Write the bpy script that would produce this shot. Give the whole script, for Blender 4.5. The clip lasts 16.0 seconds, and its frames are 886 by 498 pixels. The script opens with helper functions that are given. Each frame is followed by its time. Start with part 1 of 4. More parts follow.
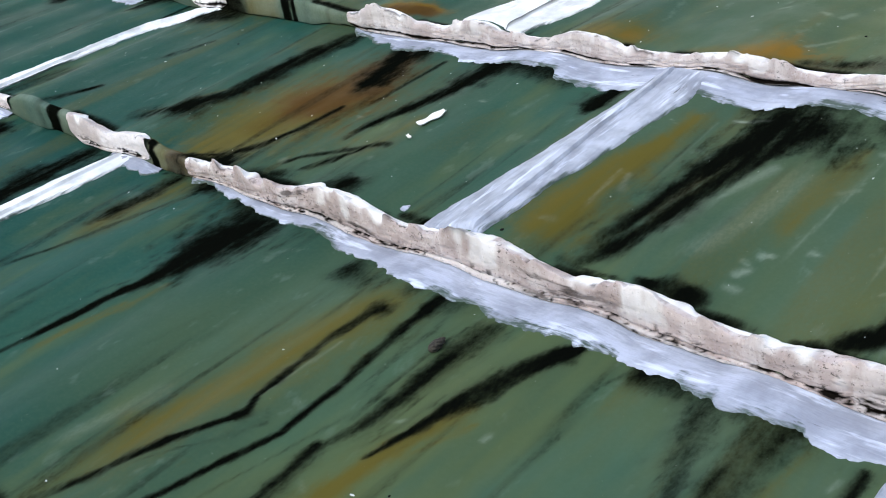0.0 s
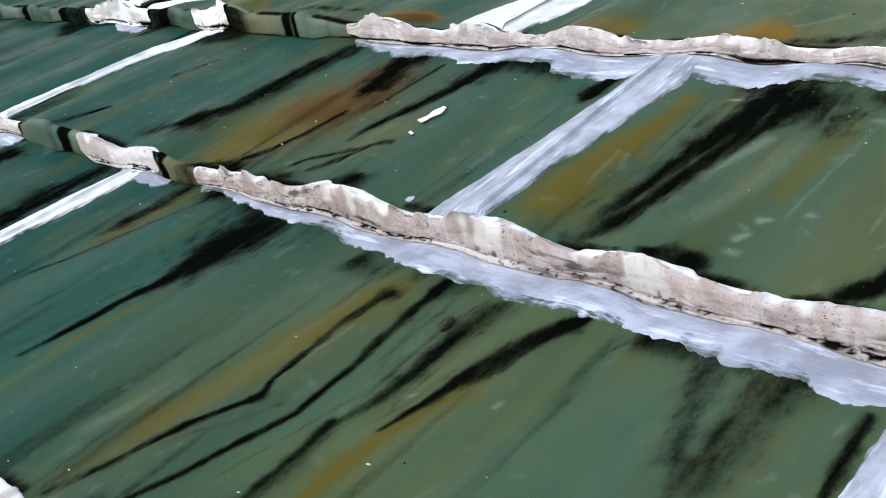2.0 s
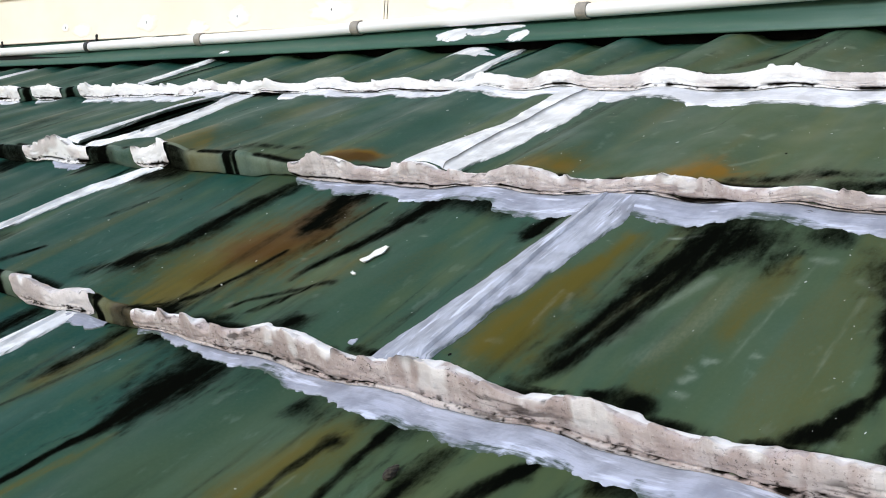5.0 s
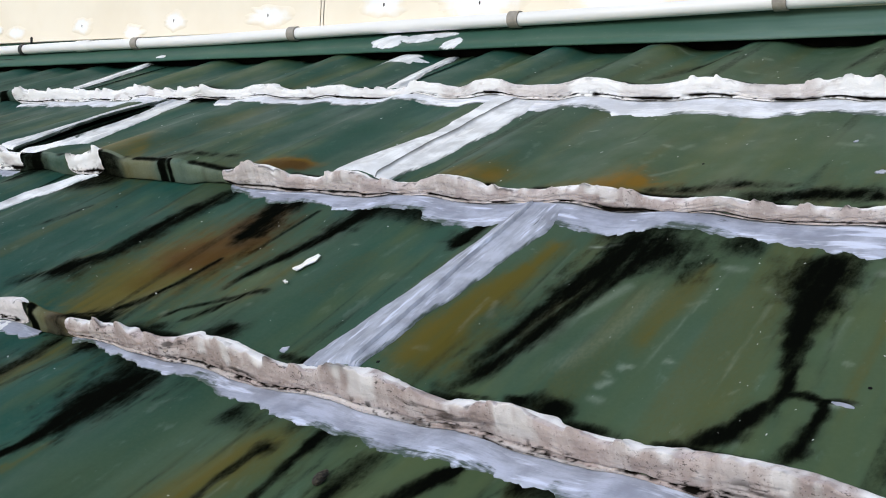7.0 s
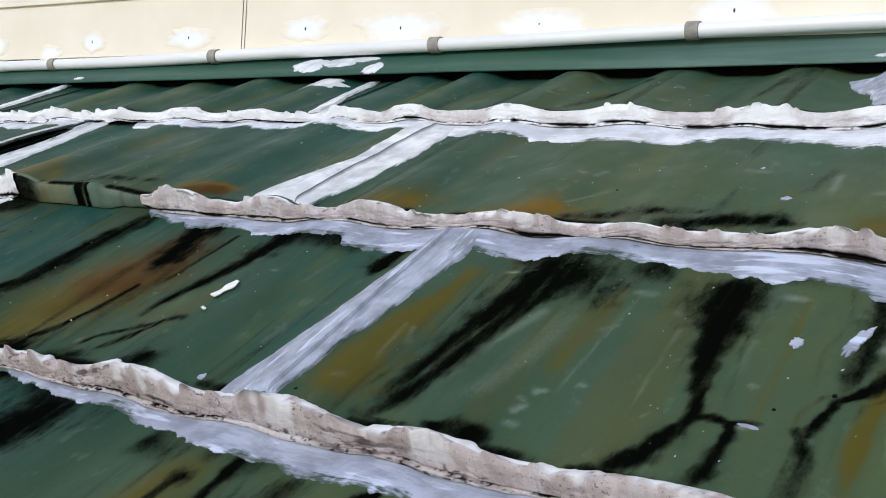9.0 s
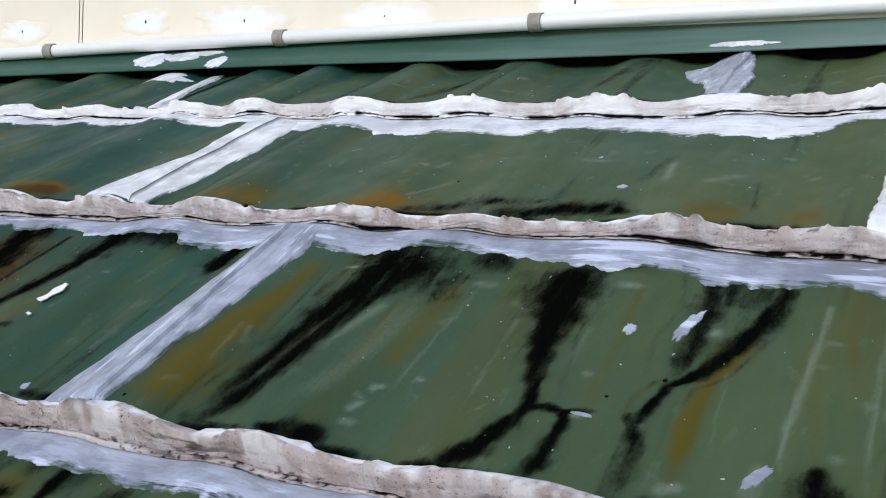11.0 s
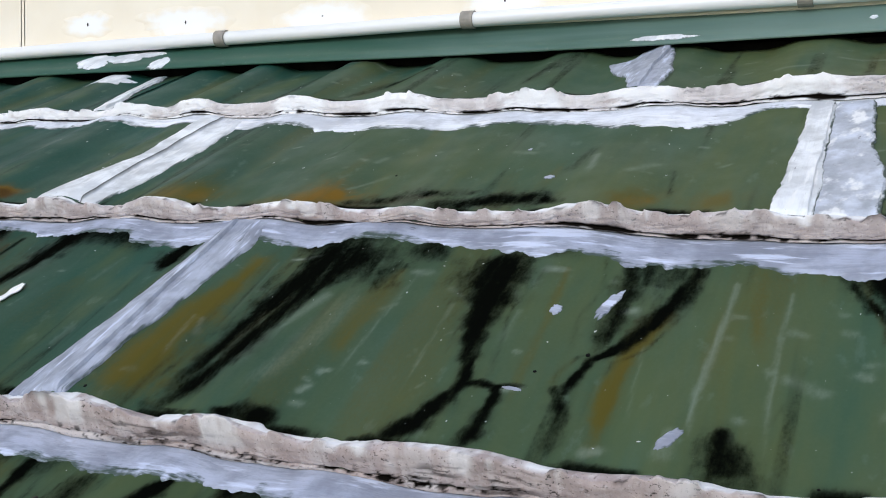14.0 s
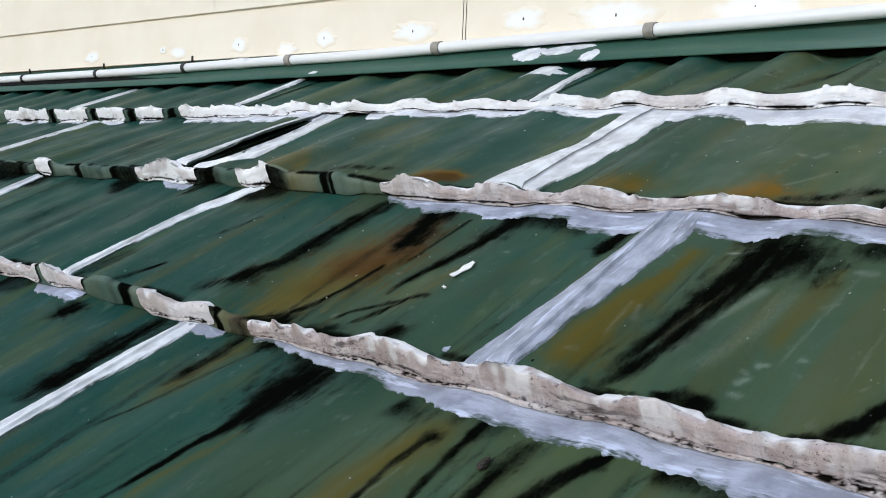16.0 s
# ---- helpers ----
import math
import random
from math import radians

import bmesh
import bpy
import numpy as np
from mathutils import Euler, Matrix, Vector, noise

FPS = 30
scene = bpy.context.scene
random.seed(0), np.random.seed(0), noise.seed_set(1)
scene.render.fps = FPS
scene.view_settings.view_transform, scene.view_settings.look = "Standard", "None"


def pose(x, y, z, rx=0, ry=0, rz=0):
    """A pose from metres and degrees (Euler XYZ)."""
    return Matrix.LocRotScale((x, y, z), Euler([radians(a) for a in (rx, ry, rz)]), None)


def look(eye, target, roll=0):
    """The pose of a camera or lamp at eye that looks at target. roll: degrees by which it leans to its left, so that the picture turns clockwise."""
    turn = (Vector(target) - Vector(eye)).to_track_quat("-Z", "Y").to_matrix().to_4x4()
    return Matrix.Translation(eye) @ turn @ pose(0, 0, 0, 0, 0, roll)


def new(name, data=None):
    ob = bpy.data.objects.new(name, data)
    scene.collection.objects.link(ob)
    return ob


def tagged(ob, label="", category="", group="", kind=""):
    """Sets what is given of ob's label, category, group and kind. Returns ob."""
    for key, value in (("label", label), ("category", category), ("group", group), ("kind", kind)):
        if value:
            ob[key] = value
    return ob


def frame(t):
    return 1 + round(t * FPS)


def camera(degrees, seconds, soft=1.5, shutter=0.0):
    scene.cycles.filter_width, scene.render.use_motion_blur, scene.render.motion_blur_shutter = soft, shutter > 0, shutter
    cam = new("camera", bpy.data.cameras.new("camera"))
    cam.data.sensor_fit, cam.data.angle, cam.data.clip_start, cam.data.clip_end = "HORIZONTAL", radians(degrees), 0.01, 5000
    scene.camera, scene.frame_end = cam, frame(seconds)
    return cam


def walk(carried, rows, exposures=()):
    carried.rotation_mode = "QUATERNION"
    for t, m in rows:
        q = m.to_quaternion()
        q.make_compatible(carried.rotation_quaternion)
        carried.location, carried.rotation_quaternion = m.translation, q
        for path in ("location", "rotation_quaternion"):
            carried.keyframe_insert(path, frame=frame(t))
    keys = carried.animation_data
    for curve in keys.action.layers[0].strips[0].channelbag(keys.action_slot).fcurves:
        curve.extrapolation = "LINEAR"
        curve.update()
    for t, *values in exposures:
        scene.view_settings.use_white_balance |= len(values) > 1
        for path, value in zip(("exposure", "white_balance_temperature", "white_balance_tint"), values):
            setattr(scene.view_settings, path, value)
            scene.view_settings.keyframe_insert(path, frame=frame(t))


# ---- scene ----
# The roof is modelled in its own frame: x along the courses, y up the slope, z away from it.
ROOF = pose(0, 0, 0, 24)

PATH = [
    (0, (0.6934, -0.5915, 0.5321), (-0.4763, 0.3987, -0.4120), -14.49),
    (0.5, (0.7101, -0.5985, 0.5067), (-0.5056, 0.3519, -0.4201), -16.94),
    (1, (0.7226, -0.6128, 0.5091), (-0.4828, 0.3309, -0.4377), -18.01),
    (1.5, (0.7241, -0.6209, 0.5055), (-0.4725, 0.3414, -0.4337), -17.91),
    (2, (0.7217, -0.6263, 0.4997), (-0.4741, 0.3840, -0.3888), -17.06),
    (2.5, (0.7185, -0.6277, 0.5018), (-0.4752, 0.4324, -0.3296), -16.45),
    (3, (0.7158, -0.6258, 0.5040), (-0.4740, 0.4749, -0.2790), -16.12),
    (3.5, (0.7111, -0.6235, 0.5077), (-0.4670, 0.5095, -0.2463), -15.79),
    (4, (0.7080, -0.6191, 0.5098), (-0.4580, 0.5358, -0.2295), -15.53),
    (6.5, (0.7168, -0.6031, 0.5158), (-0.3921, 0.5946, -0.2430), -14.84),
    (7, (0.7422, -0.6190, 0.5314), (-0.3372, 0.6015, -0.2337), -14.41),
    (7.5, (0.7527, -0.6260, 0.5407), (-0.2966, 0.6196, -0.2258), -13.81),
    (8, (0.7534, -0.6226, 0.5418), (-0.2727, 0.6449, -0.2201), -13.41),
    (10.5, (0.7664, -0.6014, 0.5287), (-0.1060, 0.7612, -0.2601), -11.65),
    (11, (0.7732, -0.5893, 0.5226), (-0.0285, 0.8058, -0.2842), -11.04),
    (11.5, (0.7832, -0.5847, 0.5246), (0.0789, 0.8462, -0.3098), -9.79),
    (12, (0.8005, -0.5789, 0.5261), (0.1915, 0.8812, -0.3325), -8.88),
    (12.5, (0.8080, -0.5842, 0.5312), (0.2565, 0.8903, -0.3416), -8.39),
    (13, (0.8268, -0.6324, 0.5551), (0.2973, 0.8521, -0.3144), -8.16),
    (13.5, (0.8182, -0.6344, 0.5494), (0.2260, 0.8362, -0.3029), -9.15),
    (14, (0.8153, -0.6450, 0.5580), (0.0915, 0.7741, -0.2801), -11.36),
    (14.5, (0.8050, -0.6569, 0.5664), (-0.0591, 0.6974, -0.2456), -13.17),
    (15, (0.7901, -0.6656, 0.5690), (-0.2202, 0.6089, -0.2025), -14.58),
    (15.5, (0.7887, -0.6807, 0.5844), (-0.3627, 0.4907, -0.1518), -16.52),
    (16, (0.7963, -0.7006, 0.5974), (-0.4429, 0.3903, -0.1198), -17.95),
]
cam = camera(43.5, 16.0, soft=1.0)
EXPOSURES = [(0.0, 0.60, 6150, 10), (2.0, 0.58, 6280, 10), (4.0, 0.48, 6480, 11), (6.5, 0.16, 6400, 11), (9.0, 0.06, 6200, 11), (12.0, 0.06, 6120, 12), (16.0, 0.06, 6150, 10)]
walk(cam, [(t, ROOF @ look(eye, target, roll)) for t, eye, target, roll in PATH], EXPOSURES)

# ---- light: bright, hazy sky and a soft high sun ----
world = bpy.data.worlds.new("sky")
scene.world = world
world.use_nodes = True
wn = world.node_tree.nodes
sky = wn.new("ShaderNodeTexSky")
sky.sky_type, sky.sun_disc = "NISHITA", False
sky.sun_elevation, sky.sun_rotation = radians(32), radians(190)
sky.air_density, sky.dust_density = 1.2, 1.0
world.node_tree.links.new(sky.outputs[0], wn["Background"].inputs[0])
wn["Background"].inputs[1].default_value = 0.145
sun = new("sun", bpy.data.lights.new("sun", "SUN"))
sun.data.energy, sun.data.angle, sun.data.color = 1.6, radians(22), (1.0, 0.98, 0.95)
sun.matrix_world = look((-1.2, -7.0, 4.5), (0, 0, 0))


# ---- small helpers ----
def hash01(ix, iy, seed):
    n = np.sin(ix * 127.1 + iy * 311.7 + seed * 74.7) * 43758.5453
    return n - np.floor(n)


def vnoise(x, y, seed=0):
    """Smooth value noise from 0 to 1."""
    x, y = np.broadcast_arrays(np.asarray(x, float), np.asarray(y, float))
    ix, iy = np.floor(x), np.floor(y)
    fx, fy = x - ix, y - iy
    fx, fy = fx * fx * (3 - 2 * fx), fy * fy * (3 - 2 * fy)
    a, b = hash01(ix, iy, seed), hash01(ix + 1, iy, seed)
    c, d = hash01(ix, iy + 1, seed), hash01(ix + 1, iy + 1, seed)
    return (a * (1 - fx) + b * fx) * (1 - fy) + (c * (1 - fx) + d * fx) * fy


def fbm(x, y, seed=0, octaves=4):
    total, amp, norm = 0.0, 1.0, 0.0
    for o in range(octaves):
        total = total + amp * vnoise(x * 2**o, y * 2**o, seed + o * 13)
        norm, amp = norm + amp, amp * 0.5
    return total / norm


def sstep(a, b, v):
    t = np.clip((v - a) / (b - a), 0, 1)
    return t * t * (3 - 2 * t)


def grid_mesh(name, P, material, attributes=None, smooth=True):
    """A mesh from an array of points [rows, columns, 3]; attributes: name -> [rows, columns]."""
    r, c = P.shape[:2]
    me = bpy.data.meshes.new(name)
    idx = np.arange(r * c).reshape(r, c)
    quads = np.stack([idx[:-1, :-1], idx[:-1, 1:], idx[1:, 1:], idx[1:, :-1]], -1).reshape(-1, 4)
    me.vertices.add(r * c)
    me.vertices.foreach_set("co", P.reshape(-1).astype(np.float32))
    me.loops.add(len(quads) * 4)
    me.loops.foreach_set("vertex_index", quads.reshape(-1).astype(np.int32))
    me.polygons.add(len(quads))
    me.polygons.foreach_set("loop_start", (np.arange(len(quads)) * 4).astype(np.int32))
    me.polygons.foreach_set("use_smooth", np.full(len(quads), smooth))
    me.update(calc_edges=True)
    for key, values in (attributes or {}).items():
        a = me.attributes.new(key, "FLOAT", "POINT")
        a.data.foreach_set("value", np.asarray(values, np.float32).reshape(-1))
    me.materials.append(material)
    return me


def part(name, data, parent, label="", material=None):
    """One mesh object under a thing or a part; data is a mesh or a bmesh."""
    if isinstance(data, bmesh.types.BMesh):
        me = bpy.data.meshes.new(name)
        data.to_mesh(me)
        data.free()
        me.materials.append(material)
        data = me
    ob = new(name, data)
    ob.parent = parent
    return tagged(ob, label)


def thing(name, m, label, category, group="", kind=""):
    ob = new(name)
    ob.matrix_world = m
    ob.empty_display_size = 0.05
    return tagged(ob, label, category, group, kind)


def box_bm(x0, y0, z0, x1, y1, z1, bevel=0.0):
    bm = bmesh.new()
    bmesh.ops.create_cube(bm, size=1)
    for v in bm.verts:
        v.co = (x0 + (v.co.x + 0.5) * (x1 - x0), y0 + (v.co.y + 0.5) * (y1 - y0), z0 + (v.co.z + 0.5) * (z1 - z0))
    if bevel:
        bmesh.ops.bevel(bm, geom=bm.edges[:], offset=bevel, segments=2, affect="EDGES")
    return bm


# ---- materials ----
class Mat:
    """A node material with short ways to add nodes."""

    def __init__(self, name, rough=0.5, metal=0.0, spec=0.5):
        self.m = bpy.data.materials.new(name)
        self.m.use_nodes = True
        self.t = self.m.node_tree
        self.b = self.t.nodes["Principled BSDF"]
        self.b.inputs["Roughness"].default_value = rough
        self.b.inputs["Metallic"].default_value = metal
        self.b.inputs["Specular IOR Level"].default_value = spec
        self.pos = self.t.nodes.new("ShaderNodeTexCoord").outputs["Object"]

    def put(self, socket, value):
        if isinstance(value, bpy.types.NodeSocket):
            self.t.links.new(value, socket)
        elif isinstance(value, (tuple, list)) and len(value) == 3 and len(socket.default_value) == 4:
            socket.default_value = (*value, 1)
        else:
            socket.default_value = value

    def noise(self, scale, detail=4.0, stretch=(1, 1, 1), rough=0.55, shift=(0, 0, 0)):
        mp = self.t.nodes.new("ShaderNodeMapping")
        mp.inputs["Scale"].default_value = stretch
        mp.inputs["Location"].default_value = shift
        self.t.links.new(self.pos, mp.inputs[0])
        n = self.t.nodes.new("ShaderNodeTexNoise")
        n.inputs["Scale"].default_value, n.inputs["Detail"].default_value = scale, detail
        n.inputs["Roughness"].default_value = rough
        self.t.links.new(mp.outputs[0], n.inputs["Vector"])
        return n.outputs["Fac"]

    def attr(self, name):
        n = self.t.nodes.new("ShaderNodeAttribute")
        n.attribute_name = name
        return n.outputs["Fac"]

    def ramp(self, fac, lo, hi, a=0.0, b=1.0):
        n = self.t.nodes.new("ShaderNodeMapRange")
        n.interpolation_type = "SMOOTHSTEP"
        for key, v in zip(("Value", "From Min", "From Max", "To Min", "To Max"), (fac, lo, hi, a, b)):
            self.put(n.inputs[key], v)
        return n.outputs[0]

    def math(self, op, a, b=0.0):
        n = self.t.nodes.new("ShaderNodeMath")
        n.operation = op
        self.put(n.inputs[0], a)
        self.put(n.inputs[1], b)
        return n.outputs[0]

    def mix(self, fac, a, b):
        n = self.t.nodes.new("ShaderNodeMix")
        n.data_type = "RGBA"
        self.put(n.inputs[0], fac)
        self.put(n.inputs[6], a)
        self.put(n.inputs[7], b)
        return n.outputs[2]

    def color(self, c):
        self.put(self.b.inputs["Base Color"], c)
        return self

    def bump(self, height, strength=0.3, distance=0.002):
        n = self.t.nodes.new("ShaderNodeBump")
        n.inputs["Strength"].default_value, n.inputs["Distance"].default_value = strength, distance
        self.t.links.new(height, n.inputs["Height"])
        self.t.links.new(n.outputs[0], self.b.inputs["Normal"])
        return self


def green_paint():
    """Old green roof paint: chalky, streaked down the slope, with dirt, rust and ochre staining; sky reflection and
    shade are put into its colour.
    """
    m = Mat("weathered_green_paint", 0.5, spec=0.06)
    big, fine = m.noise(2.2, 3), m.noise(70, 5, (1, 0.18, 1))
    grit = m.noise(330, 5, (1, 0.5, 1), 0.65)

    def gritty(name, lo, hi, amount):
        """A stain's strength, broken up by grit towards its edge."""
        a = m.attr(name)
        return m.math("MULTIPLY", m.ramp(m.math("ADD", a, m.math("MULTIPLY", m.math("SUBTRACT", grit, 0.5), amount)), lo, hi), m.ramp(a, 0.0, 0.25))

    sep = m.t.nodes.new("ShaderNodeSeparateXYZ")
    m.t.links.new(m.pos, sep.inputs[0])
    # dark teal to olive along x: sky reflection put into the base colour
    sky_tint = m.ramp(m.math("ADD", sep.outputs[0], m.math("MULTIPLY", m.math("SUBTRACT", big, 0.5), 2.0)), -0.6, 0.7)
    c = m.mix(sky_tint, (0.010, 0.054, 0.043), (0.068, 0.096, 0.044))
    c = m.mix(m.math("MULTIPLY", m.ramp(fine, 0.35, 0.75, 0.0, 0.32), m.ramp(sky_tint, 0.0, 1.0, 0.35, 1.0)), c, (0.036, 0.082, 0.052))
    c = m.mix(m.ramp(m.noise(16, 5, (1, 0.25, 1), shift=(3, 1, 0)), 0.50, 0.74, 0.0, 0.45), c, (0.020, 0.056, 0.038))
    c = m.mix(m.ramp(m.noise(240, 4), 0.35, 0.75, 0.0, 0.09), c, (0.10, 0.135, 0.09))
    # cloudy paler bands: gloss on the wavy metal, painted in
    sheen = m.ramp(m.noise(7, 5, (1, 0.35, 1), 0.6, (4, 8, 0)), 0.50, 0.72, 0.0, 0.26)
    c = m.mix(m.math("MULTIPLY", sheen, m.ramp(sky_tint, 0.0, 1.0, 0.4, 1.0)), c, (0.085, 0.150, 0.128))
    scuff = m.ramp(m.noise(48, 5, (1, 0.5, 1), shift=(7, 2, 0)), 0.60, 0.72, 0.0, 0.28)
    c = m.mix(scuff, c, (0.13, 0.18, 0.145))
    teal = m.ramp(m.noise(5.5, 4, (1, 0.4, 1), 0.6, (9, 4, 0)), 0.48, 0.66, 0.0, 0.28)
    c = m.mix(teal, c, (0.020, 0.088, 0.066))
    olive = m.ramp(m.noise(9, 4, (1, 0.22, 1), 0.6, (2, 6, 0)), 0.50, 0.68, 0.0, 0.5)
    c = m.mix(olive, c, (0.085, 0.106, 0.038))
    c = m.mix(gritty("ochre", 0.0, 0.95, 0.45), c, (0.082, 0.070, 0.011))
    c = m.mix(gritty("amber", 0.0, 1.0, 0.4), c, (0.150, 0.084, 0.006))
    c = m.mix(gritty("rust", 0.05, 0.80, 0.4), c, (0.058, 0.027, 0.001))
    c = m.mix(m.math("MULTIPLY", gritty("pale", 0.0, 1.0, 0.3), 0.85), c, (0.23, 0.275, 0.225))
    fleck = m.ramp(m.noise(420, 2, shift=(1, 9, 0)), 0.76, 0.80, 0.0, 0.6)
    c = m.mix(fleck, c, (0.3, 0.33, 0.3))
    run, mottle = m.attr("dark"), m.noise(75, 5, (1, 0.45, 1), 0.65, (2, 5, 0))
    c = m.mix(m.ramp(run, 0.05, 0.90, 0.0, 0.84), c, (0.006, 0.0075, 0.004))
    uneven = m.math("ADD", m.math("MULTIPLY", m.math("SUBTRACT", mottle, 0.5), 0.8), m.math("MULTIPLY", m.math("SUBTRACT", grit, 0.5), 0.55))
    dark = m.math("MULTIPLY", m.ramp(m.math("ADD", run, uneven), 0.22, 0.96), m.ramp(run, 0.05, 0.35))
    c = m.mix(dark, c, (0.0022, 0.0027, 0.002))
    m.color(c)
    rough = m.ramp(m.noise(9, 4), 0.3, 0.7, 0.40, 0.58)
    m.put(m.b.inputs["Roughness"], m.math("ADD", rough, m.math("MULTIPLY", dark, 0.3)))
    m.put(m.b.inputs["Specular IOR Level"], m.ramp(dark, 0.0, 1.0, 0.06, 0.0))
    m.bump(m.math("ADD", m.math("MULTIPLY", fine, 0.5), grit), 0.10, 0.001)
    return m.m


def coat_white(name, tint, streak, deep=0.42):
    """Brushed-on roof sealant; it thins out towards its edges, where the green shows."""
    m = Mat(name, 0.62, spec=0.4)
    brush, fine, blot = m.noise(110, 5, streak, 0.62), m.noise(320, 4, streak), m.noise(26, 5)
    c = m.mix(m.ramp(blot, 0.36, 0.66, 0.0, 0.75), tint, tuple(0.50 * v for v in tint))
    c = m.mix(m.ramp(brush, 0.46, 0.68, 0.0, 0.42), c, tuple(deep * v for v in tint))
    c = m.mix(m.ramp(fine, 0.60, 0.74, 0.0, 0.25), c, tuple(0.35 * v for v in tint))
    chip = m.math("MULTIPLY", m.ramp(m.noise(150, 6, streak, 0.7, (6, 6, 0)), 0.63, 0.68), m.ramp(m.noise(14, 3, shift=(1, 2, 0)), 0.48, 0.60))
    c = m.mix(m.math("MULTIPLY", chip, 0.8), c, (0.05, 0.055, 0.055))
    c = m.mix(m.ramp(m.noise(11, 4, shift=(5, 3, 0)), 0.46, 0.68, 0.0, 0.6), c, tuple((deep + 0.08) * v for v in tint))
    c = m.mix(m.ramp(m.noise(60, 4, streak, 0.6, (8, 1, 0)), 0.54, 0.66, 0.0, 0.8), c, tuple(min(0.88, 1.55 * v) for v in tint))
    worn = m.math("ADD", m.math("MULTIPLY", m.math("SUBTRACT", brush, 0.5), 1.6), m.math("MULTIPLY", m.math("SUBTRACT", fine, 0.5), 0.8))
    c = m.mix(m.ramp(m.math("ADD", m.attr("edge"), worn), 0.0, 0.5), (0.05, 0.075, 0.062), c)
    c = m.mix(m.attr("grime"), c, (0.006, 0.006, 0.005))
    m.put(m.b.inputs["Specular IOR Level"], m.ramp(m.attr("grime"), 0.0, 0.8, 0.4, 0.0))
    m.color(c)
    m.bump(m.math("ADD", m.math("ADD", m.math("MULTIPLY", brush, 0.7), m.math("MULTIPLY", fine, 0.4)), m.math("MULTIPLY", blot, 1.6)), 0.6, 0.002)
    return m.m


def coat_tan():
    """The same sealant on the risers, weathered to a dusty pinkish grey."""
    m = Mat("dusty_riser_sealant", 0.75, spec=0.3)
    blot, speck, run = m.noise(30, 5), m.noise(420, 5), m.noise(48, 4, (1, 1, 0.12))
    c = m.mix(m.ramp(blot, 0.3, 0.7), (0.50, 0.42, 0.405), (0.34, 0.275, 0.26))
    c = m.mix(m.ramp(run, 0.52, 0.68, 0.0, 0.6), c, (0.62, 0.575, 0.57))
    c = m.mix(m.ramp(m.noise(210, 6, shift=(3, 3, 3), rough=0.7), 0.52, 0.68, 0.0, 0.30), c, (0.29, 0.225, 0.205))
    c = m.mix(m.ramp(m.noise(190, 6, shift=(8, 1, 4), rough=0.7), 0.54, 0.70, 0.0, 0.5), c, (0.62, 0.58, 0.58))
    c = m.mix(m.ramp(speck, 0.60, 0.68, 0.0, 0.6), c, (0.12, 0.092, 0.078))
    pitted = m.math("MULTIPLY", m.ramp(m.noise(260, 5, (0.6, 1, 1), 0.7), 0.56, 0.64), m.ramp(m.noise(17, 4, shift=(4, 4, 4)), 0.46, 0.62))
    c = m.mix(m.math("MULTIPLY", pitted, 0.9), c, (0.03, 0.024, 0.02))
    c = m.mix(m.attr("fresh"), c, (0.88, 0.88, 0.89))
    c = m.mix(m.attr("grime"), c, (0.006, 0.005, 0.004))
    m.put(m.b.inputs["Specular IOR Level"], m.ramp(m.attr("grime"), 0.0, 0.8, 0.3, 0.0))
    m.color(c)
    m.bump(m.math("ADD", m.math("ADD", blot, run), m.math("MULTIPLY", speck, 0.5)), 0.45, 0.0025)
    return m.m


def flashing_paint():
    """Dark green enamel on the flashing; one stretch is paler, a reflection put into the colour."""
    m = Mat("flashing_green_paint", 0.5, spec=0.3)
    n, drift = m.noise(7, 5, (0.3, 1, 1)), m.noise(6, 4, (0.5, 3, 1))
    sep = m.t.nodes.new("ShaderNodeSeparateXYZ")
    m.t.links.new(m.pos, sep.inputs[0])
    x_sheen = m.ramp(m.math("ADD", sep.outputs[0], m.math("MULTIPLY", m.math("SUBTRACT", drift, 0.5), 1.2)), -0.3, 0.75, 0.0, 0.85)
    c = m.mix(m.ramp(n, 0.3, 0.7), (0.026, 0.082, 0.056), (0.042, 0.105, 0.072))
    c = m.mix(x_sheen, c, (0.15, 0.225, 0.195))
    c = m.mix(m.ramp(m.noise(90, 4), 0.62, 0.72, 0.0, 0.5), c, (0.12, 0.17, 0.145))
    m.color(c).bump(n, 0.05, 0.001)
    return m.m


def filler_spot_paint():
    """White filler feathered out over the cream paint."""
    m = Mat("feathered_white_filler", 0.75, spec=0.3)
    n = m.noise(45, 5)
    fade = m.ramp(m.math("ADD", m.attr("edge"), m.math("MULTIPLY", m.math("SUBTRACT", n, 0.5), 0.8)), 0.05, 0.75)
    m.color(m.mix(fade, (0.855, 0.775, 0.635), (0.90, 0.90, 0.89))).bump(n, 0.1, 0.001)
    return m.m


def plain(name, a, b, scale, rough=0.5, metal=0.0, stretch=(1, 1, 1), bump=0.15):
    m = Mat(name, rough, metal)
    n = m.noise(scale, 5, stretch)
    m.color(m.mix(m.ramp(n, 0.3, 0.7), a, b)).bump(n, bump, 0.001)
    return m.m


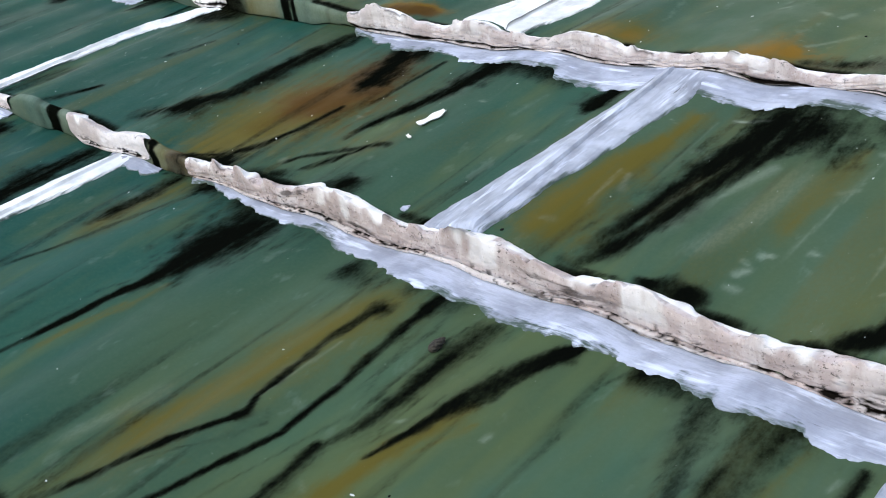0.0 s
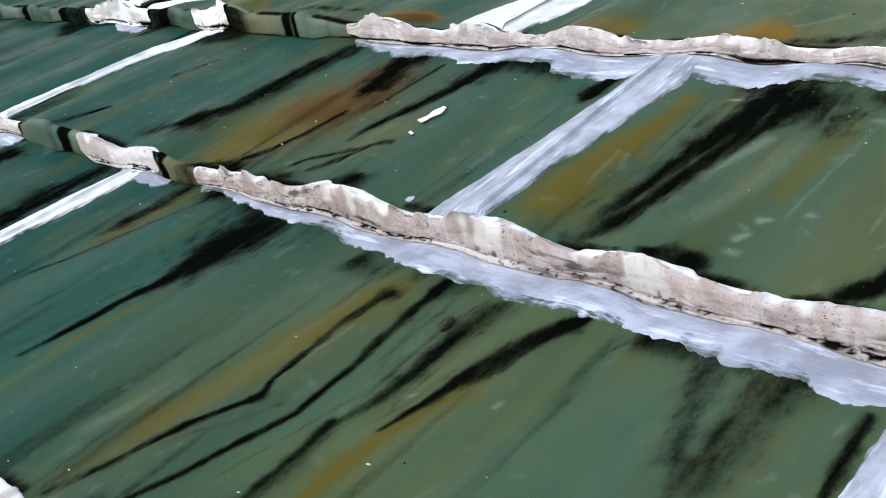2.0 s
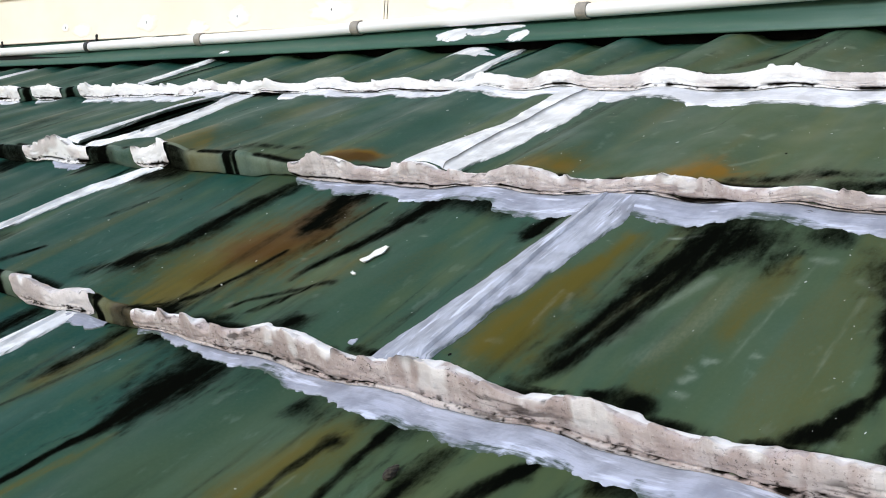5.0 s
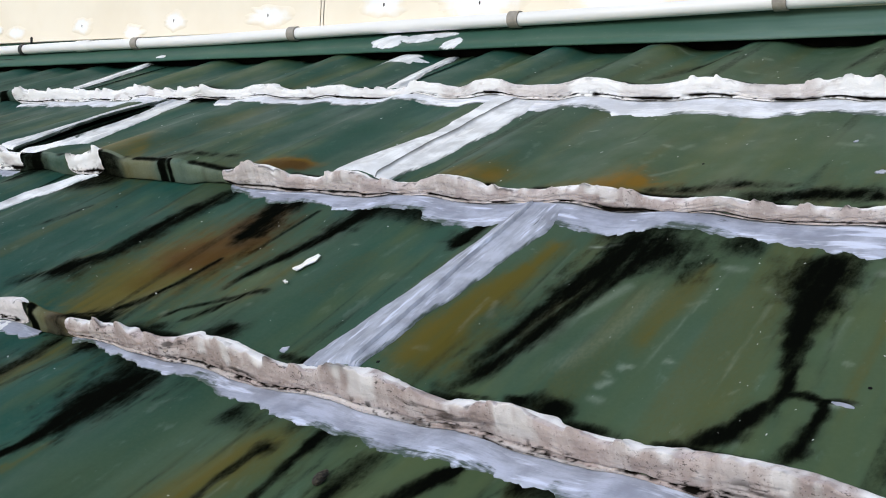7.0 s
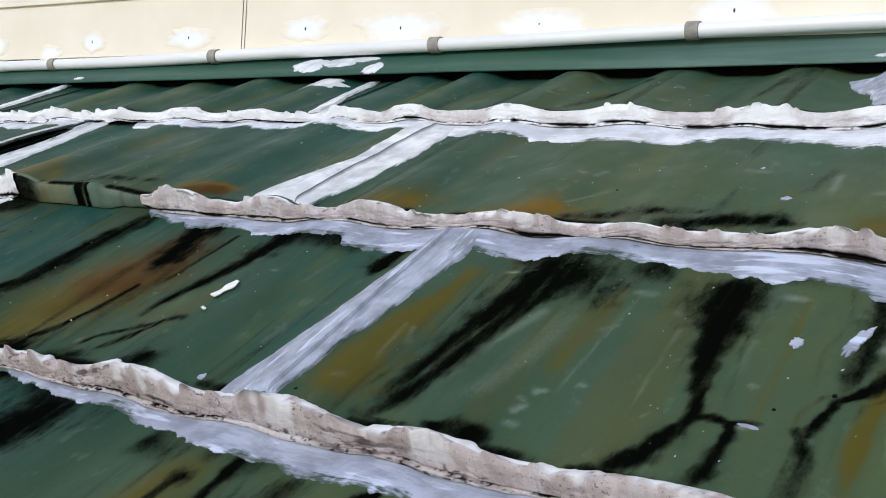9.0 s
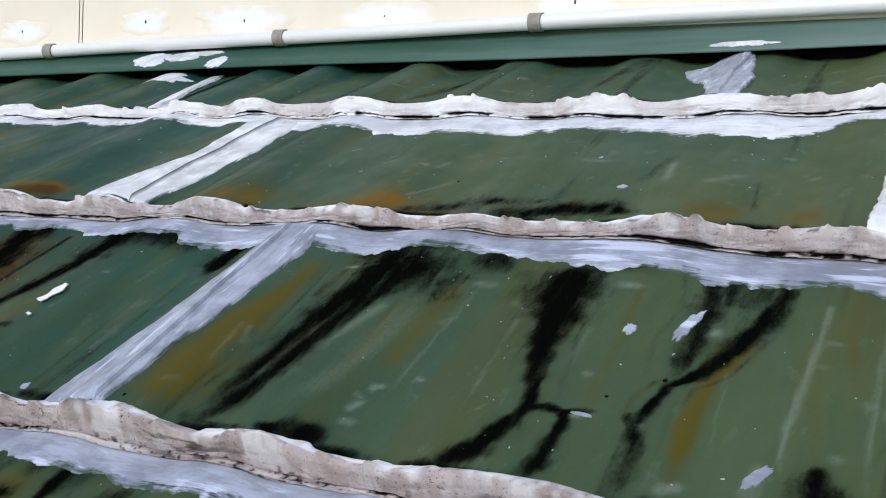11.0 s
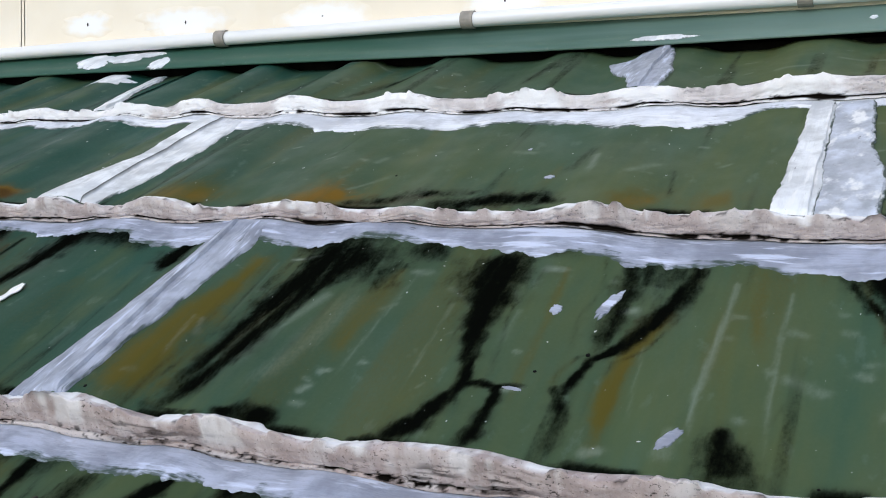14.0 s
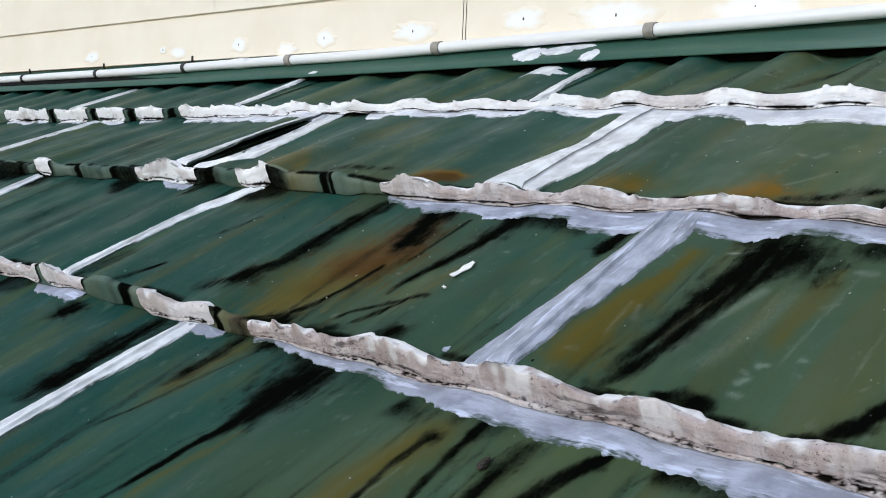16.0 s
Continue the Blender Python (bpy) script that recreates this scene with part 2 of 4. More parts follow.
GREEN = green_paint()
WHITE = coat_white("brushed_white_sealant", (0.86, 0.88, 0.91), (1, 0.1, 1), 0.66)
FRESH_APRON = coat_white("brushed_fresh_apron_sealant", (0.82, 0.84, 0.90), (0.16, 1, 1), 0.62)
BLUISH = coat_white("brushed_bluish_sealant", (0.62, 0.66, 0.75), (0.5, 0.3, 1))
APRON = coat_white("brushed_apron_sealant", (0.44, 0.47, 0.575), (0.16, 1, 1))
JOINT = coat_white("brushed_joint_sealant", (0.43, 0.462, 0.555), (1, 0.16, 1))
TAN = coat_tan()
FLASH = flashing_paint()
CREAM = plain("cream_wall_paint", (0.83, 0.745, 0.60), (0.88, 0.805, 0.67), 5, 0.7)
FILLER = plain("white_filler", (0.84, 0.83, 0.80), (0.88, 0.88, 0.86), 40, 0.75)
SPOT = filler_spot_paint()
PVC = plain("white_pvc", (0.78, 0.78, 0.77), (0.84, 0.84, 0.84), 12, 0.35, 0, (0.2, 1, 1), 0.03)
CLIP = plain("grey_plastic_clip", (0.24, 0.22, 0.19), (0.34, 0.31, 0.27), 60, 0.6)
FLECK = plain("pale_sealant_fleck", (0.34, 0.37, 0.36), (0.55, 0.57, 0.58), 200, 0.7)
BLACK = plain("black_metal", (0.012, 0.012, 0.012), (0.03, 0.028, 0.026), 80, 0.5)
DECK = plain("bitumen_felt", (0.004, 0.004, 0.004), (0.010, 0.0095, 0.009), 60, 0.95)
DECK.node_tree.nodes["Principled BSDF"].inputs["Specular IOR Level"].default_value = 0.1
POD = plain("brown_pod", (0.018, 0.015, 0.010), (0.05, 0.042, 0.028), 300, 0.8)
EARTH = plain("dry_ground", (0.12, 0.10, 0.07), (0.18, 0.16, 0.11), 0.8, 0.95)

# ---- the shape of the roof ----
BUTT_Y = [-1.31, -0.88, -0.45, 0.0, 0.37, 0.74]
TOP_Y = 0.985


def curve(*pairs):
    """A function that runs straight from point to point."""
    xs, ys = zip(*pairs)
    return lambda x: np.interp(np.asarray(x, float), xs, ys)


# height of each butt's lip between its humps, and of the course below at the riser's foot
LIP = {
    3: curve((-1.2, 0.004), (-0.85, -0.001), (-0.76, 0.005), (-0.69, 0.003), (-0.60, -0.011), (-0.42, -0.014), (-0.1, -0.016), (0.3, -0.0235), (0.6, -0.028), (1.2, -0.031)),
    4: curve((-1.8, 0.002), (-1.4, 0.006), (-1.0, 0.015), (-0.66, 0.017), (-0.57, 0.013), (-0.48, 0.002), (-0.35, 0.003), (-0.18, 0.004), (0, 0.005), (0.9, 0.009)),
    5: curve((-2.6, -0.024), (-1.76, -0.020), (-0.48, -0.015), (-0.17, -0.008), (0.40, -0.008), (0.55, -0.003), (0.74, 0.009), (0.9, 0.013)),
}
FOOT = {
    3: curve((-1.2, -0.024), (-0.85, -0.028), (-0.67, -0.040), (-0.36, -0.040), (-0.13, -0.050), (0.1, -0.053), (0.25, -0.057), (0.4, -0.061), (0.7, -0.066)),
    4: curve((-1.86, -0.026), (-1.0, -0.021), (-0.66, -0.017), (-0.485, -0.020), (-0.25, -0.021), (0, -0.016), (0.27, -0.012), (0.4, -0.013), (0.63, -0.021), (0.84, -0.018)),
    5: curve((-2.6, -0.060), (-1.9, -0.056), (-1.3, -0.042), (-0.9, -0.036), (-0.39, -0.031), (0.1, -0.032), (0.5, -0.030), (0.71, -0.023), (0.84, -0.014)),
    6: curve((-3, -0.064), (-2, -0.060), (-1, -0.051), (0, -0.044), (0.5, -0.041), (1, -0.032)),
}
for k in range(3):
    LIP[k] = curve((-1, -0.010), (1, -0.046))
    FOOT[k] = curve((-1, -0.052), (1, -0.088))
# humps along each lip: centre, half width, height
HUMPS = {
    3: [(-1.36, 0.035, 0.010), (-1.17, 0.035, 0.010), (-0.985, 0.05, 0.017), (-0.81, 0.045, 0.011), (-0.53, 0.045, 0.013), (-0.33, 0.03, 0.005), (-0.155, 0.060, 0.018),
        (0.055, 0.060, 0.0165), (0.222, 0.045, 0.014), (0.45, 0.065, 0.0125), (0.64, 0.04, 0.006), (0.82, 0.04, 0.010), (1.0, 0.04, 0.010)],
    4: [(-2.2, 0.035, 0.010), (-2.02, 0.035, 0.010), (-1.84, 0.035, 0.008), (-1.655, 0.040, 0.022), (-1.48, 0.03, 0.006), (-1.31, 0.03, 0.006), (-1.136, 0.045, 0.024), (-0.97, 0.03, 0.006),
        (-0.803, 0.045, 0.019), (-0.62, 0.03, 0.008), (-0.439, 0.050, 0.023), (-0.267, 0.040, 0.018), (-0.095, 0.042, 0.018), (0.106, 0.052, 0.0145), (0.265, 0.030, 0.008),
        (0.478, 0.050, 0.015), (0.642, 0.040, 0.0095), (0.85, 0.042, 0.0125), (1.02, 0.04, 0.012)],
    5: [(c, 0.043 + 0.008 * math.sin(c * 31), h) for c, h in ((-2.29, 0.008), (-2.12, 0.008), (-1.95, 0.007), (-1.78, 0.006), (-1.61, 0.007), (-1.43, 0.008), (-1.17, 0.010), (-0.98, 0.008),
        (-0.79, 0.013), (-0.61, 0.010), (-0.41, 0.010), (-0.28, 0.014), (-0.09, 0.013), (0.09, 0.012), (0.29, 0.011), (0.453, 0.010), (0.66, 0.0105), (0.84, 0.010), (1.02, 0.01))],
}
for k in range(3):
    HUMPS[k] = [(-2.5 + 0.178 * i + 0.07 * (k % 2), 0.04, 0.010) for i in range(22)]
for k in range(6):
    first, last = HUMPS[k][0][0], HUMPS[k][-1][0]
    HUMPS[k] = [(first - 0.178 * i, 0.037, 0.010) for i in range(26, 0, -1)] + HUMPS[k] + [(last + 0.178 * i, 0.037, 0.010) for i in range(1, 9)]


HUMP_SCALE = [1.0, 1.0, 1.0, 0.85, 0.72, 0.85]


def lip_z(k, x):
    return LIP[k](x)


def foot_z(k, x):
    """The height of the course below at the foot of riser k."""
    return FOOT[k](x)


def ridge(k, x):
    x = np.asarray(x, float)
    s = np.zeros_like(x)
    for c, w, h in HUMPS[k]:
        s = np.maximum(s, HUMP_SCALE[k] * h * np.exp(-np.abs((x - c) / w) ** 3))
    return s


def course_z(k, x, y):
    """The surface of course k, dents and waves included."""
    y1 = BUTT_Y[k + 1] if k < 5 else TOP_Y
    u = (y - BUTT_Y[k]) / (y1 - BUTT_Y[k])
    z = lip_z(k, x) * (1 - u) + foot_z(k + 1, x) * u + ridge(k, x) * (1 - (0.45 if k < 5 else -0.7) * u)
    return z + 0.003 * (fbm(x * 9, y * 4, 5 + k) - 0.5) + 0.0012 * (fbm(x * 40, y * 12, 9 + k, 2) - 0.5)


# ---- staining and painted shade: strokes down the slope ----
STROKES = []


def stroke(kind, strength, *points, ragged=0.5):
    """A run of dirt, or of shade or highlight put in as colour, along points (x, y, half width)."""
    STROKES.append((kind, strength, points, ragged))


stroke("dark", 0.95, (-0.250, -0.048, 0.0407), (-0.267, -0.092, 0.0331), (-0.266, -0.141, 0.0204), (-0.274, -0.174, 0.0101), (-0.283, -0.213, 0.0066), (-0.295, -0.284, 0.0049), (-0.304, -0.329, 0.0033))
stroke("dark", 0.95, (-0.644, -0.019, 0.0174), (-0.652, -0.096, 0.0247), (-0.647, -0.159, 0.0245), (-0.650, -0.231, 0.0223))
stroke("dark", 0.9, (-0.845, -0.047, 0.0202), (-0.854, -0.070, 0.0232))
stroke("dark", 0.7, (-0.442, -0.014, 0.0157), (-0.444, -0.070, 0.0162), (-0.455, -0.130, 0.0120))
stroke("ochre", 0.6, (-0.420, -0.034, 0.0245), (-0.434, -0.102, 0.0217), (-0.442, -0.179, 0.0145))
stroke("dark", 0.5, (-0.373, -0.028, 0.0073), (-0.416, -0.114, 0.0060), (-0.444, -0.193, 0.0050), (-0.480, -0.271, 0.0042))
stroke("dark", 0.4, (-0.178, -0.028, 0.0060), (-0.192, -0.078, 0.0052))
stroke("ochre", 0.75, (-0.009, -0.090, 0.0186), (-0.032, -0.174, 0.0293), (-0.042, -0.242, 0.0290), (-0.061, -0.308, 0.0248), (-0.070, -0.363, 0.0194), (-0.083, -0.424, 0.0106))
stroke("dark", 0.9, (-0.005, -0.093, 0.0086), (-0.012, -0.148, 0.0042), (-0.008, -0.194, 0.0038), (-0.005, -0.238, 0.0035), (0.004, -0.260, 0.0060), (-0.005, -0.278, 0.0042), (-0.026, -0.318, 0.0053), (-0.053, -0.373, 0.0063), (-0.082, -0.430, 0.0051))
stroke("dark", 0.5, (-0.049, -0.058, 0.0191), (-0.092, -0.053, 0.0124))
stroke("dark", 0.95, (0.032, -0.050, 0.0080), (0.032, -0.086, 0.0047), (0.037, -0.146, 0.0032), (0.042, -0.202, 0.0034), (0.044, -0.257, 0.0035), (0.030, -0.308, 0.0030), (0.019, -0.363, 0.0030), (-0.000, -0.420, 0.0045))
stroke("dark", 0.9, (0.003, -0.415, 0.0084), (-0.009, -0.431, 0.0133), (-0.021, -0.444, 0.0081))
stroke("dark", 0.68, (0.101, -0.066, 0.0192), (0.099, -0.116, 0.0146), (0.099, -0.161, 0.0114), (0.096, -0.214, 0.0092), (0.085, -0.251, 0.0070))
stroke("dark", 0.75, (0.080, -0.252, 0.0061), (0.088, -0.304, 0.0093), (0.090, -0.353, 0.0118), (0.087, -0.385, 0.0130))
stroke("dark", 0.97, (0.193, -0.049, 0.0049), (0.176, -0.083, 0.0110), (0.160, -0.125, 0.0128), (0.150, -0.164, 0.0093), (0.142, -0.198, 0.0064), (0.129, -0.240, 0.0048))
stroke("ochre", 0.85, (0.163, -0.158, 0.0060), (0.150, -0.199, 0.0098), (0.138, -0.242, 0.0125), (0.133, -0.288, 0.0136), (0.133, -0.347, 0.0164), (0.130, -0.368, 0.0167))
stroke("dark", 0.55, (0.317, -0.054, 0.0251), (0.326, -0.098, 0.0198), (0.343, -0.150, 0.0123), (0.362, -0.186, 0.0083), ragged=0.8)
stroke("dark", 0.62, (0.374, -0.058, 0.0230), (0.371, -0.104, 0.0198), (0.372, -0.160, 0.0163), (0.374, -0.221, 0.0136), ragged=0.6)
stroke("dark", 0.8, (0.442, -0.062, 0.0048), (0.447, -0.113, 0.0053), (0.452, -0.165, 0.0058), ragged=0.8)
stroke("dark", 0.4, (0.243, -0.041, 0.0022), (0.227, -0.092, 0.0022))
stroke("pale", 0.5, (0.197, -0.181, 0.0022), (0.198, -0.169, 0.0022))
stroke("pale", 0.4, (0.430, -0.090, 0.0022), (0.433, -0.073, 0.0023))
stroke("pale", 0.22, (-0.098, -0.281, 0.0159), (-0.133, -0.387, 0.0159))
stroke("dark", 0.85, (-0.483, 0.349, 0.0126), (-0.497, 0.282, 0.0201), (-0.501, 0.214, 0.0170), (-0.506, 0.139, 0.0174), (-0.534, 0.088, 0.0262), (-0.605, 0.054, 0.0157))
stroke("dark", 0.7, (-0.734, 0.077, 0.0077), (-0.774, -0.007, 0.0058))
stroke("dark", 0.45, (-0.712, 0.262, 0.0090), (-0.741, 0.179, 0.0076))
stroke("dark", 0.95, (-0.366, 0.323, 0.0229), (-0.346, 0.265, 0.0267), (-0.338, 0.218, 0.0223))
stroke("rust", 0.95, (-0.356, 0.292, 0.0335), (-0.345, 0.214, 0.0430), (-0.376, 0.163, 0.0439), (-0.394, 0.103, 0.0315))
stroke("ochre", 0.95, (-0.370, 0.180, 0.0583), (-0.394, 0.103, 0.0532), (-0.414, 0.037, 0.0379), (-0.451, -0.013, 0.0221))
stroke("dark", 0.75, (-0.325, 0.171, 0.0051), (-0.331, 0.110, 0.0074), (-0.351, 0.055, 0.0097), (-0.394, 0.020, 0.0049), (-0.475, -0.013, 0.0037))
stroke("dark", 0.92, (-0.196, 0.324, 0.0359), (-0.207, 0.280, 0.0302), (-0.216, 0.240, 0.0164), (-0.236, 0.202, 0.0113), (-0.256, 0.154, 0.0069), (-0.261, 0.116, 0.0047))
stroke("dark", 0.6, (-0.288, 0.323, 0.0053), (-0.296, 0.244, 0.0046), (-0.299, 0.177, 0.0034))
stroke("dark", 0.7, (-0.179, 0.105, 0.0080), (-0.237, 0.091, 0.0075), (-0.281, 0.061, 0.0051), (-0.294, 0.033, 0.0041))
stroke("dark", 0.7, (-0.209, 0.092, 0.0126), (-0.242, 0.055, 0.0078), (-0.259, 0.035, 0.0053))
# next four: shadow along lip 3, painted as dark strokes
stroke("dark", 0.95, (-0.374, -0.008, 0.0197), (-0.378, 0.012, 0.0232), (-0.340, -0.002, 0.0093))
stroke("dark", 0.9, (-0.172, 0.007, 0.0120), (-0.152, 0.016, 0.0191), (-0.137, 0.030, 0.0127))
stroke("dark", 0.6, (-0.304, 0.013, 0.0110), (-0.260, 0.022, 0.0156))
stroke("dark", 0.8, (-0.068, 0.013, 0.0055), (-0.042, 0.013, 0.0104), (-0.025, 0.013, 0.0072))
stroke("dark", 0.85, (-0.011, 0.310, 0.0120), (-0.018, 0.279, 0.0197), (-0.017, 0.254, 0.0078))
stroke("ochre", 0.45, (-0.188, 0.163, 0.0176), (-0.205, 0.063, 0.0256))
stroke("ochre", 0.3, (-0.107, 0.215, 0.0127), (-0.116, 0.093, 0.0137))
stroke("dark", 0.55, (-0.873, 0.090, 0.0310), (-0.904, -0.017, 0.0186))
stroke("ochre", 0.95, (0.106, 0.224, 0.0121), (0.092, 0.145, 0.0162), (0.089, 0.087, 0.0210), (0.091, 0.036, 0.0236), (0.091, 0.008, 0.0185))
stroke("ochre", 0.7, (0.111, 0.276, 0.0118), (0.107, 0.199, 0.0094))
stroke("amber", 0.15, (0.079, 0.138, 0.0077), (0.074, 0.059, 0.0136))
stroke("dark", 0.97, (0.211, 0.281, 0.0423), (0.186, 0.237, 0.0291), (0.167, 0.185, 0.0155), (0.157, 0.139, 0.0098), (0.147, 0.090, 0.0085), (0.139, 0.046, 0.0078))
stroke("dark", 0.97, (0.226, 0.279, 0.0223), (0.209, 0.227, 0.0170), (0.192, 0.160, 0.0147), (0.178, 0.105, 0.0144), (0.165, 0.062, 0.0130), (0.144, 0.024, 0.0121))
stroke("rust", 0.45, (0.179, 0.206, 0.0112), (0.166, 0.147, 0.0086), (0.159, 0.091, 0.0073))
stroke("pale", 0.34, (0.234, 0.209, 0.0074), (0.200, 0.124, 0.0108), (0.187, 0.070, 0.0119))
stroke("pale", 0.2, (0.258, 0.231, 0.0099), (0.240, 0.108, 0.0168), (0.232, 0.049, 0.0170))
stroke("ochre", 0.65, (0.293, 0.277, 0.0039), (0.285, 0.212, 0.0119), (0.282, 0.140, 0.0111), (0.287, 0.114, 0.0057))
stroke("dark", 0.6, (0.294, 0.293, 0.0022), (0.287, 0.232, 0.0022))
# next three: painted lip shadow, further along riser 3
stroke("dark", 0.97, (0.261, 0.021, 0.0081), (0.242, 0.011, 0.0117), (0.218, 0.008, 0.0071))
stroke("dark", 0.6, (0.129, 0.017, 0.0070), (0.164, 0.014, 0.0052), (0.203, 0.006, 0.0034))
stroke("dark", 0.9, (0.422, -0.003, 0.0072), (0.389, 0.004, 0.0088), (0.356, 0.009, 0.0058))
stroke("pale", 0.4, (0.274, 0.081, 0.0036), (0.286, 0.074, 0.0029))
stroke("pale", 0.4, (0.279, 0.045, 0.0050), (0.292, 0.047, 0.0037))
stroke("pale", 0.8, (0.148, 0.288, 0.0025), (0.230, 0.300, 0.0026))
stroke("dark", 0.97, (0.405, 0.289, 0.0302), (0.411, 0.243, 0.0260), (0.414, 0.187, 0.0153), (0.424, 0.136, 0.0087), (0.435, 0.097, 0.0054), (0.431, 0.080, 0.0069), (0.420, 0.056, 0.0096), (0.408, 0.031, 0.0136), (0.389, 0.017, 0.0137), (0.383, 0.002, 0.0096), ragged=0.4)
stroke("dark", 0.5, (0.352, 0.297, 0.0117), (0.379, 0.227, 0.0078), ragged=0.9)
stroke("dark", 0.95, (0.433, 0.087, 0.0039), (0.447, 0.091, 0.0029), (0.464, 0.087, 0.0039), (0.470, 0.076, 0.0045), (0.467, 0.050, 0.0059), (0.466, 0.023, 0.0065), (0.459, 0.004, 0.0092))
stroke("dark", 0.85, (0.466, 0.088, 0.0030), (0.489, 0.094, 0.0022))
stroke("pale", 0.75, (0.474, 0.085, 0.0029), (0.490, 0.093, 0.0022))
# lip 3 again: its shadow put in as dark colour
stroke("dark", 0.92, (0.439, -0.004, 0.0076), (0.408, -0.001, 0.0067), (0.376, 0.005, 0.0054))
stroke("dark", 0.97, (0.606, 0.306, 0.0073), (0.596, 0.256, 0.0127), (0.577, 0.209, 0.0102), (0.560, 0.173, 0.0064), (0.536, 0.148, 0.0039), (0.529, 0.119, 0.0044), (0.524, 0.096, 0.0053))
stroke("dark", 0.62, (0.538, 0.312, 0.0101), (0.545, 0.258, 0.0144), (0.542, 0.204, 0.0122), (0.538, 0.161, 0.0065), ragged=0.9)
stroke("dark", 0.6, (0.569, 0.311, 0.0301), (0.566, 0.271, 0.0221), ragged=0.8)
stroke("dark", 0.68, (0.515, 0.099, 0.0047), (0.529, 0.068, 0.0077), (0.530, 0.041, 0.0069), (0.530, 0.009, 0.0058), ragged=0.9)
stroke("ochre", 0.92, (0.590, 0.232, 0.0060), (0.567, 0.166, 0.0093), (0.564, 0.118, 0.0081), (0.563, 0.068, 0.0077), (0.567, 0.029, 0.0068))
stroke("ochre", 0.5, (0.475, 0.291, 0.0035), (0.482, 0.196, 0.0033), (0.482, 0.113, 0.0031), (0.483, 0.054, 0.0029))
stroke("pale", 0.55, (0.645, 0.285, 0.0022), (0.643, 0.212, 0.0031), (0.639, 0.147, 0.0029), (0.640, 0.081, 0.0031), (0.642, 0.054, 0.0030))
stroke("pale", 0.36, (0.699, 0.276, 0.0022), (0.696, 0.197, 0.0029), (0.696, 0.121, 0.0027), (0.704, 0.037, 0.0024))
stroke("pale", 0.4, (0.627, 0.059, 0.0064), (0.625, 0.015, 0.0080))
stroke("ochre", 0.6, (0.670, 0.311, 0.0042), (0.670, 0.244, 0.0059), (0.683, 0.170, 0.0046))
stroke("dark", 0.9, (0.781, 0.312, 0.0276), (0.789, 0.265, 0.0162), (0.803, 0.213, 0.0095), (0.813, 0.182, 0.0048))
stroke("dark", 0.7, (0.744, 0.305, 0.0054), (0.779, 0.241, 0.0068), (0.801, 0.194, 0.0065), ragged=0.8)
stroke("dark", 0.9, (0.827, 0.132, 0.0037), (0.829, 0.094, 0.0052), (0.834, 0.075, 0.0022))
stroke("dark", 0.8, (0.833, 0.064, 0.0022), (0.824, 0.045, 0.0025), (0.816, 0.034, 0.0022))
stroke("dark", 0.7, (0.837, 0.072, 0.0022), (0.856, 0.079, 0.0022))
stroke("dark", 1, (0.668, 0.063, 0.0076), (0.674, 0.037, 0.0166), (0.680, 0.012, 0.0226))
stroke("ochre", 0.6, (0.872, 0.294, 0.0028), (0.874, 0.221, 0.0035))
stroke("dark", 0.5, (0.871, 0.303, 0.0022), (0.874, 0.228, 0.0022))
stroke("pale", 0.5, (0.455, 0.285, 0.0064), (0.478, 0.289, 0.0061))
stroke("pale", 0.5, (0.546, 0.229, 0.0070), (0.566, 0.236, 0.0072))
stroke("pale", 0.42, (0.308, 0.276, 0.0058), (0.333, 0.272, 0.0057))
stroke("pale", 0.32, (0.707, 0.144, 0.0084), (0.737, 0.129, 0.0080), (0.750, 0.132, 0.0056))
stroke("pale", 0.34, (0.765, 0.158, 0.0081), (0.780, 0.148, 0.0061))
stroke("pale", 0.3, (0.706, 0.215, 0.0078), (0.724, 0.207, 0.0060))
stroke("pale", 0.34, (0.750, 0.218, 0.0046), (0.763, 0.214, 0.0046))
stroke("pale", 0.3, (0.645, 0.196, 0.0049), (0.659, 0.196, 0.0049))
stroke("pale", 0.45, (0.563, 0.027, 0.0070), (0.578, 0.032, 0.0076))
stroke("pale", 0.55, (0.277, 0.063, 0.0035), (0.285, 0.076, 0.0037))
stroke("pale", 0.55, (0.284, 0.094, 0.0032), (0.294, 0.100, 0.0034))
stroke("pale", 0.45, (0.317, 0.114, 0.0038), (0.326, 0.114, 0.0039))
stroke("pale", 0.24, (0.266, 0.214, 0.0112), (0.254, 0.134, 0.0135), (0.234, 0.077, 0.0192), (0.216, 0.043, 0.0177))
stroke("pale", 0.24, (0.450, 0.208, 0.0056), (0.448, 0.139, 0.0065))
stroke("pale", 0.3, (0.360, 0.246, 0.0046), (0.386, 0.226, 0.0038))
stroke("pale", 0.3, (0.108, 0.158, 0.0047), (0.117, 0.124, 0.0045))
stroke("pale", 0.28, (0.301, 0.203, 0.0051), (0.318, 0.218, 0.0051))
stroke("pale", 0.3, (0.820, 0.301, 0.0048), (0.816, 0.198, 0.0044))
# two more strokes of painted shadow behind lip 3
stroke("dark", 0.97, (0.263, 0.014, 0.0122), (0.237, 0.010, 0.0090), (0.214, 0.012, 0.0040))
stroke("dark", 0.5, (0.588, 0.008, 0.0048), (0.549, 0.004, 0.0059), (0.523, 0.004, 0.0046))
stroke("dark", 0.6, (0.173, 0.393, 0.0081), (0.244, 0.407, 0.0181), (0.292, 0.424, 0.0107), (0.326, 0.439, 0.0071))
stroke("dark", 0.8, (0.296, 0.389, 0.0119), (0.350, 0.411, 0.0251), (0.402, 0.415, 0.0168), (0.439, 0.392, 0.0065))
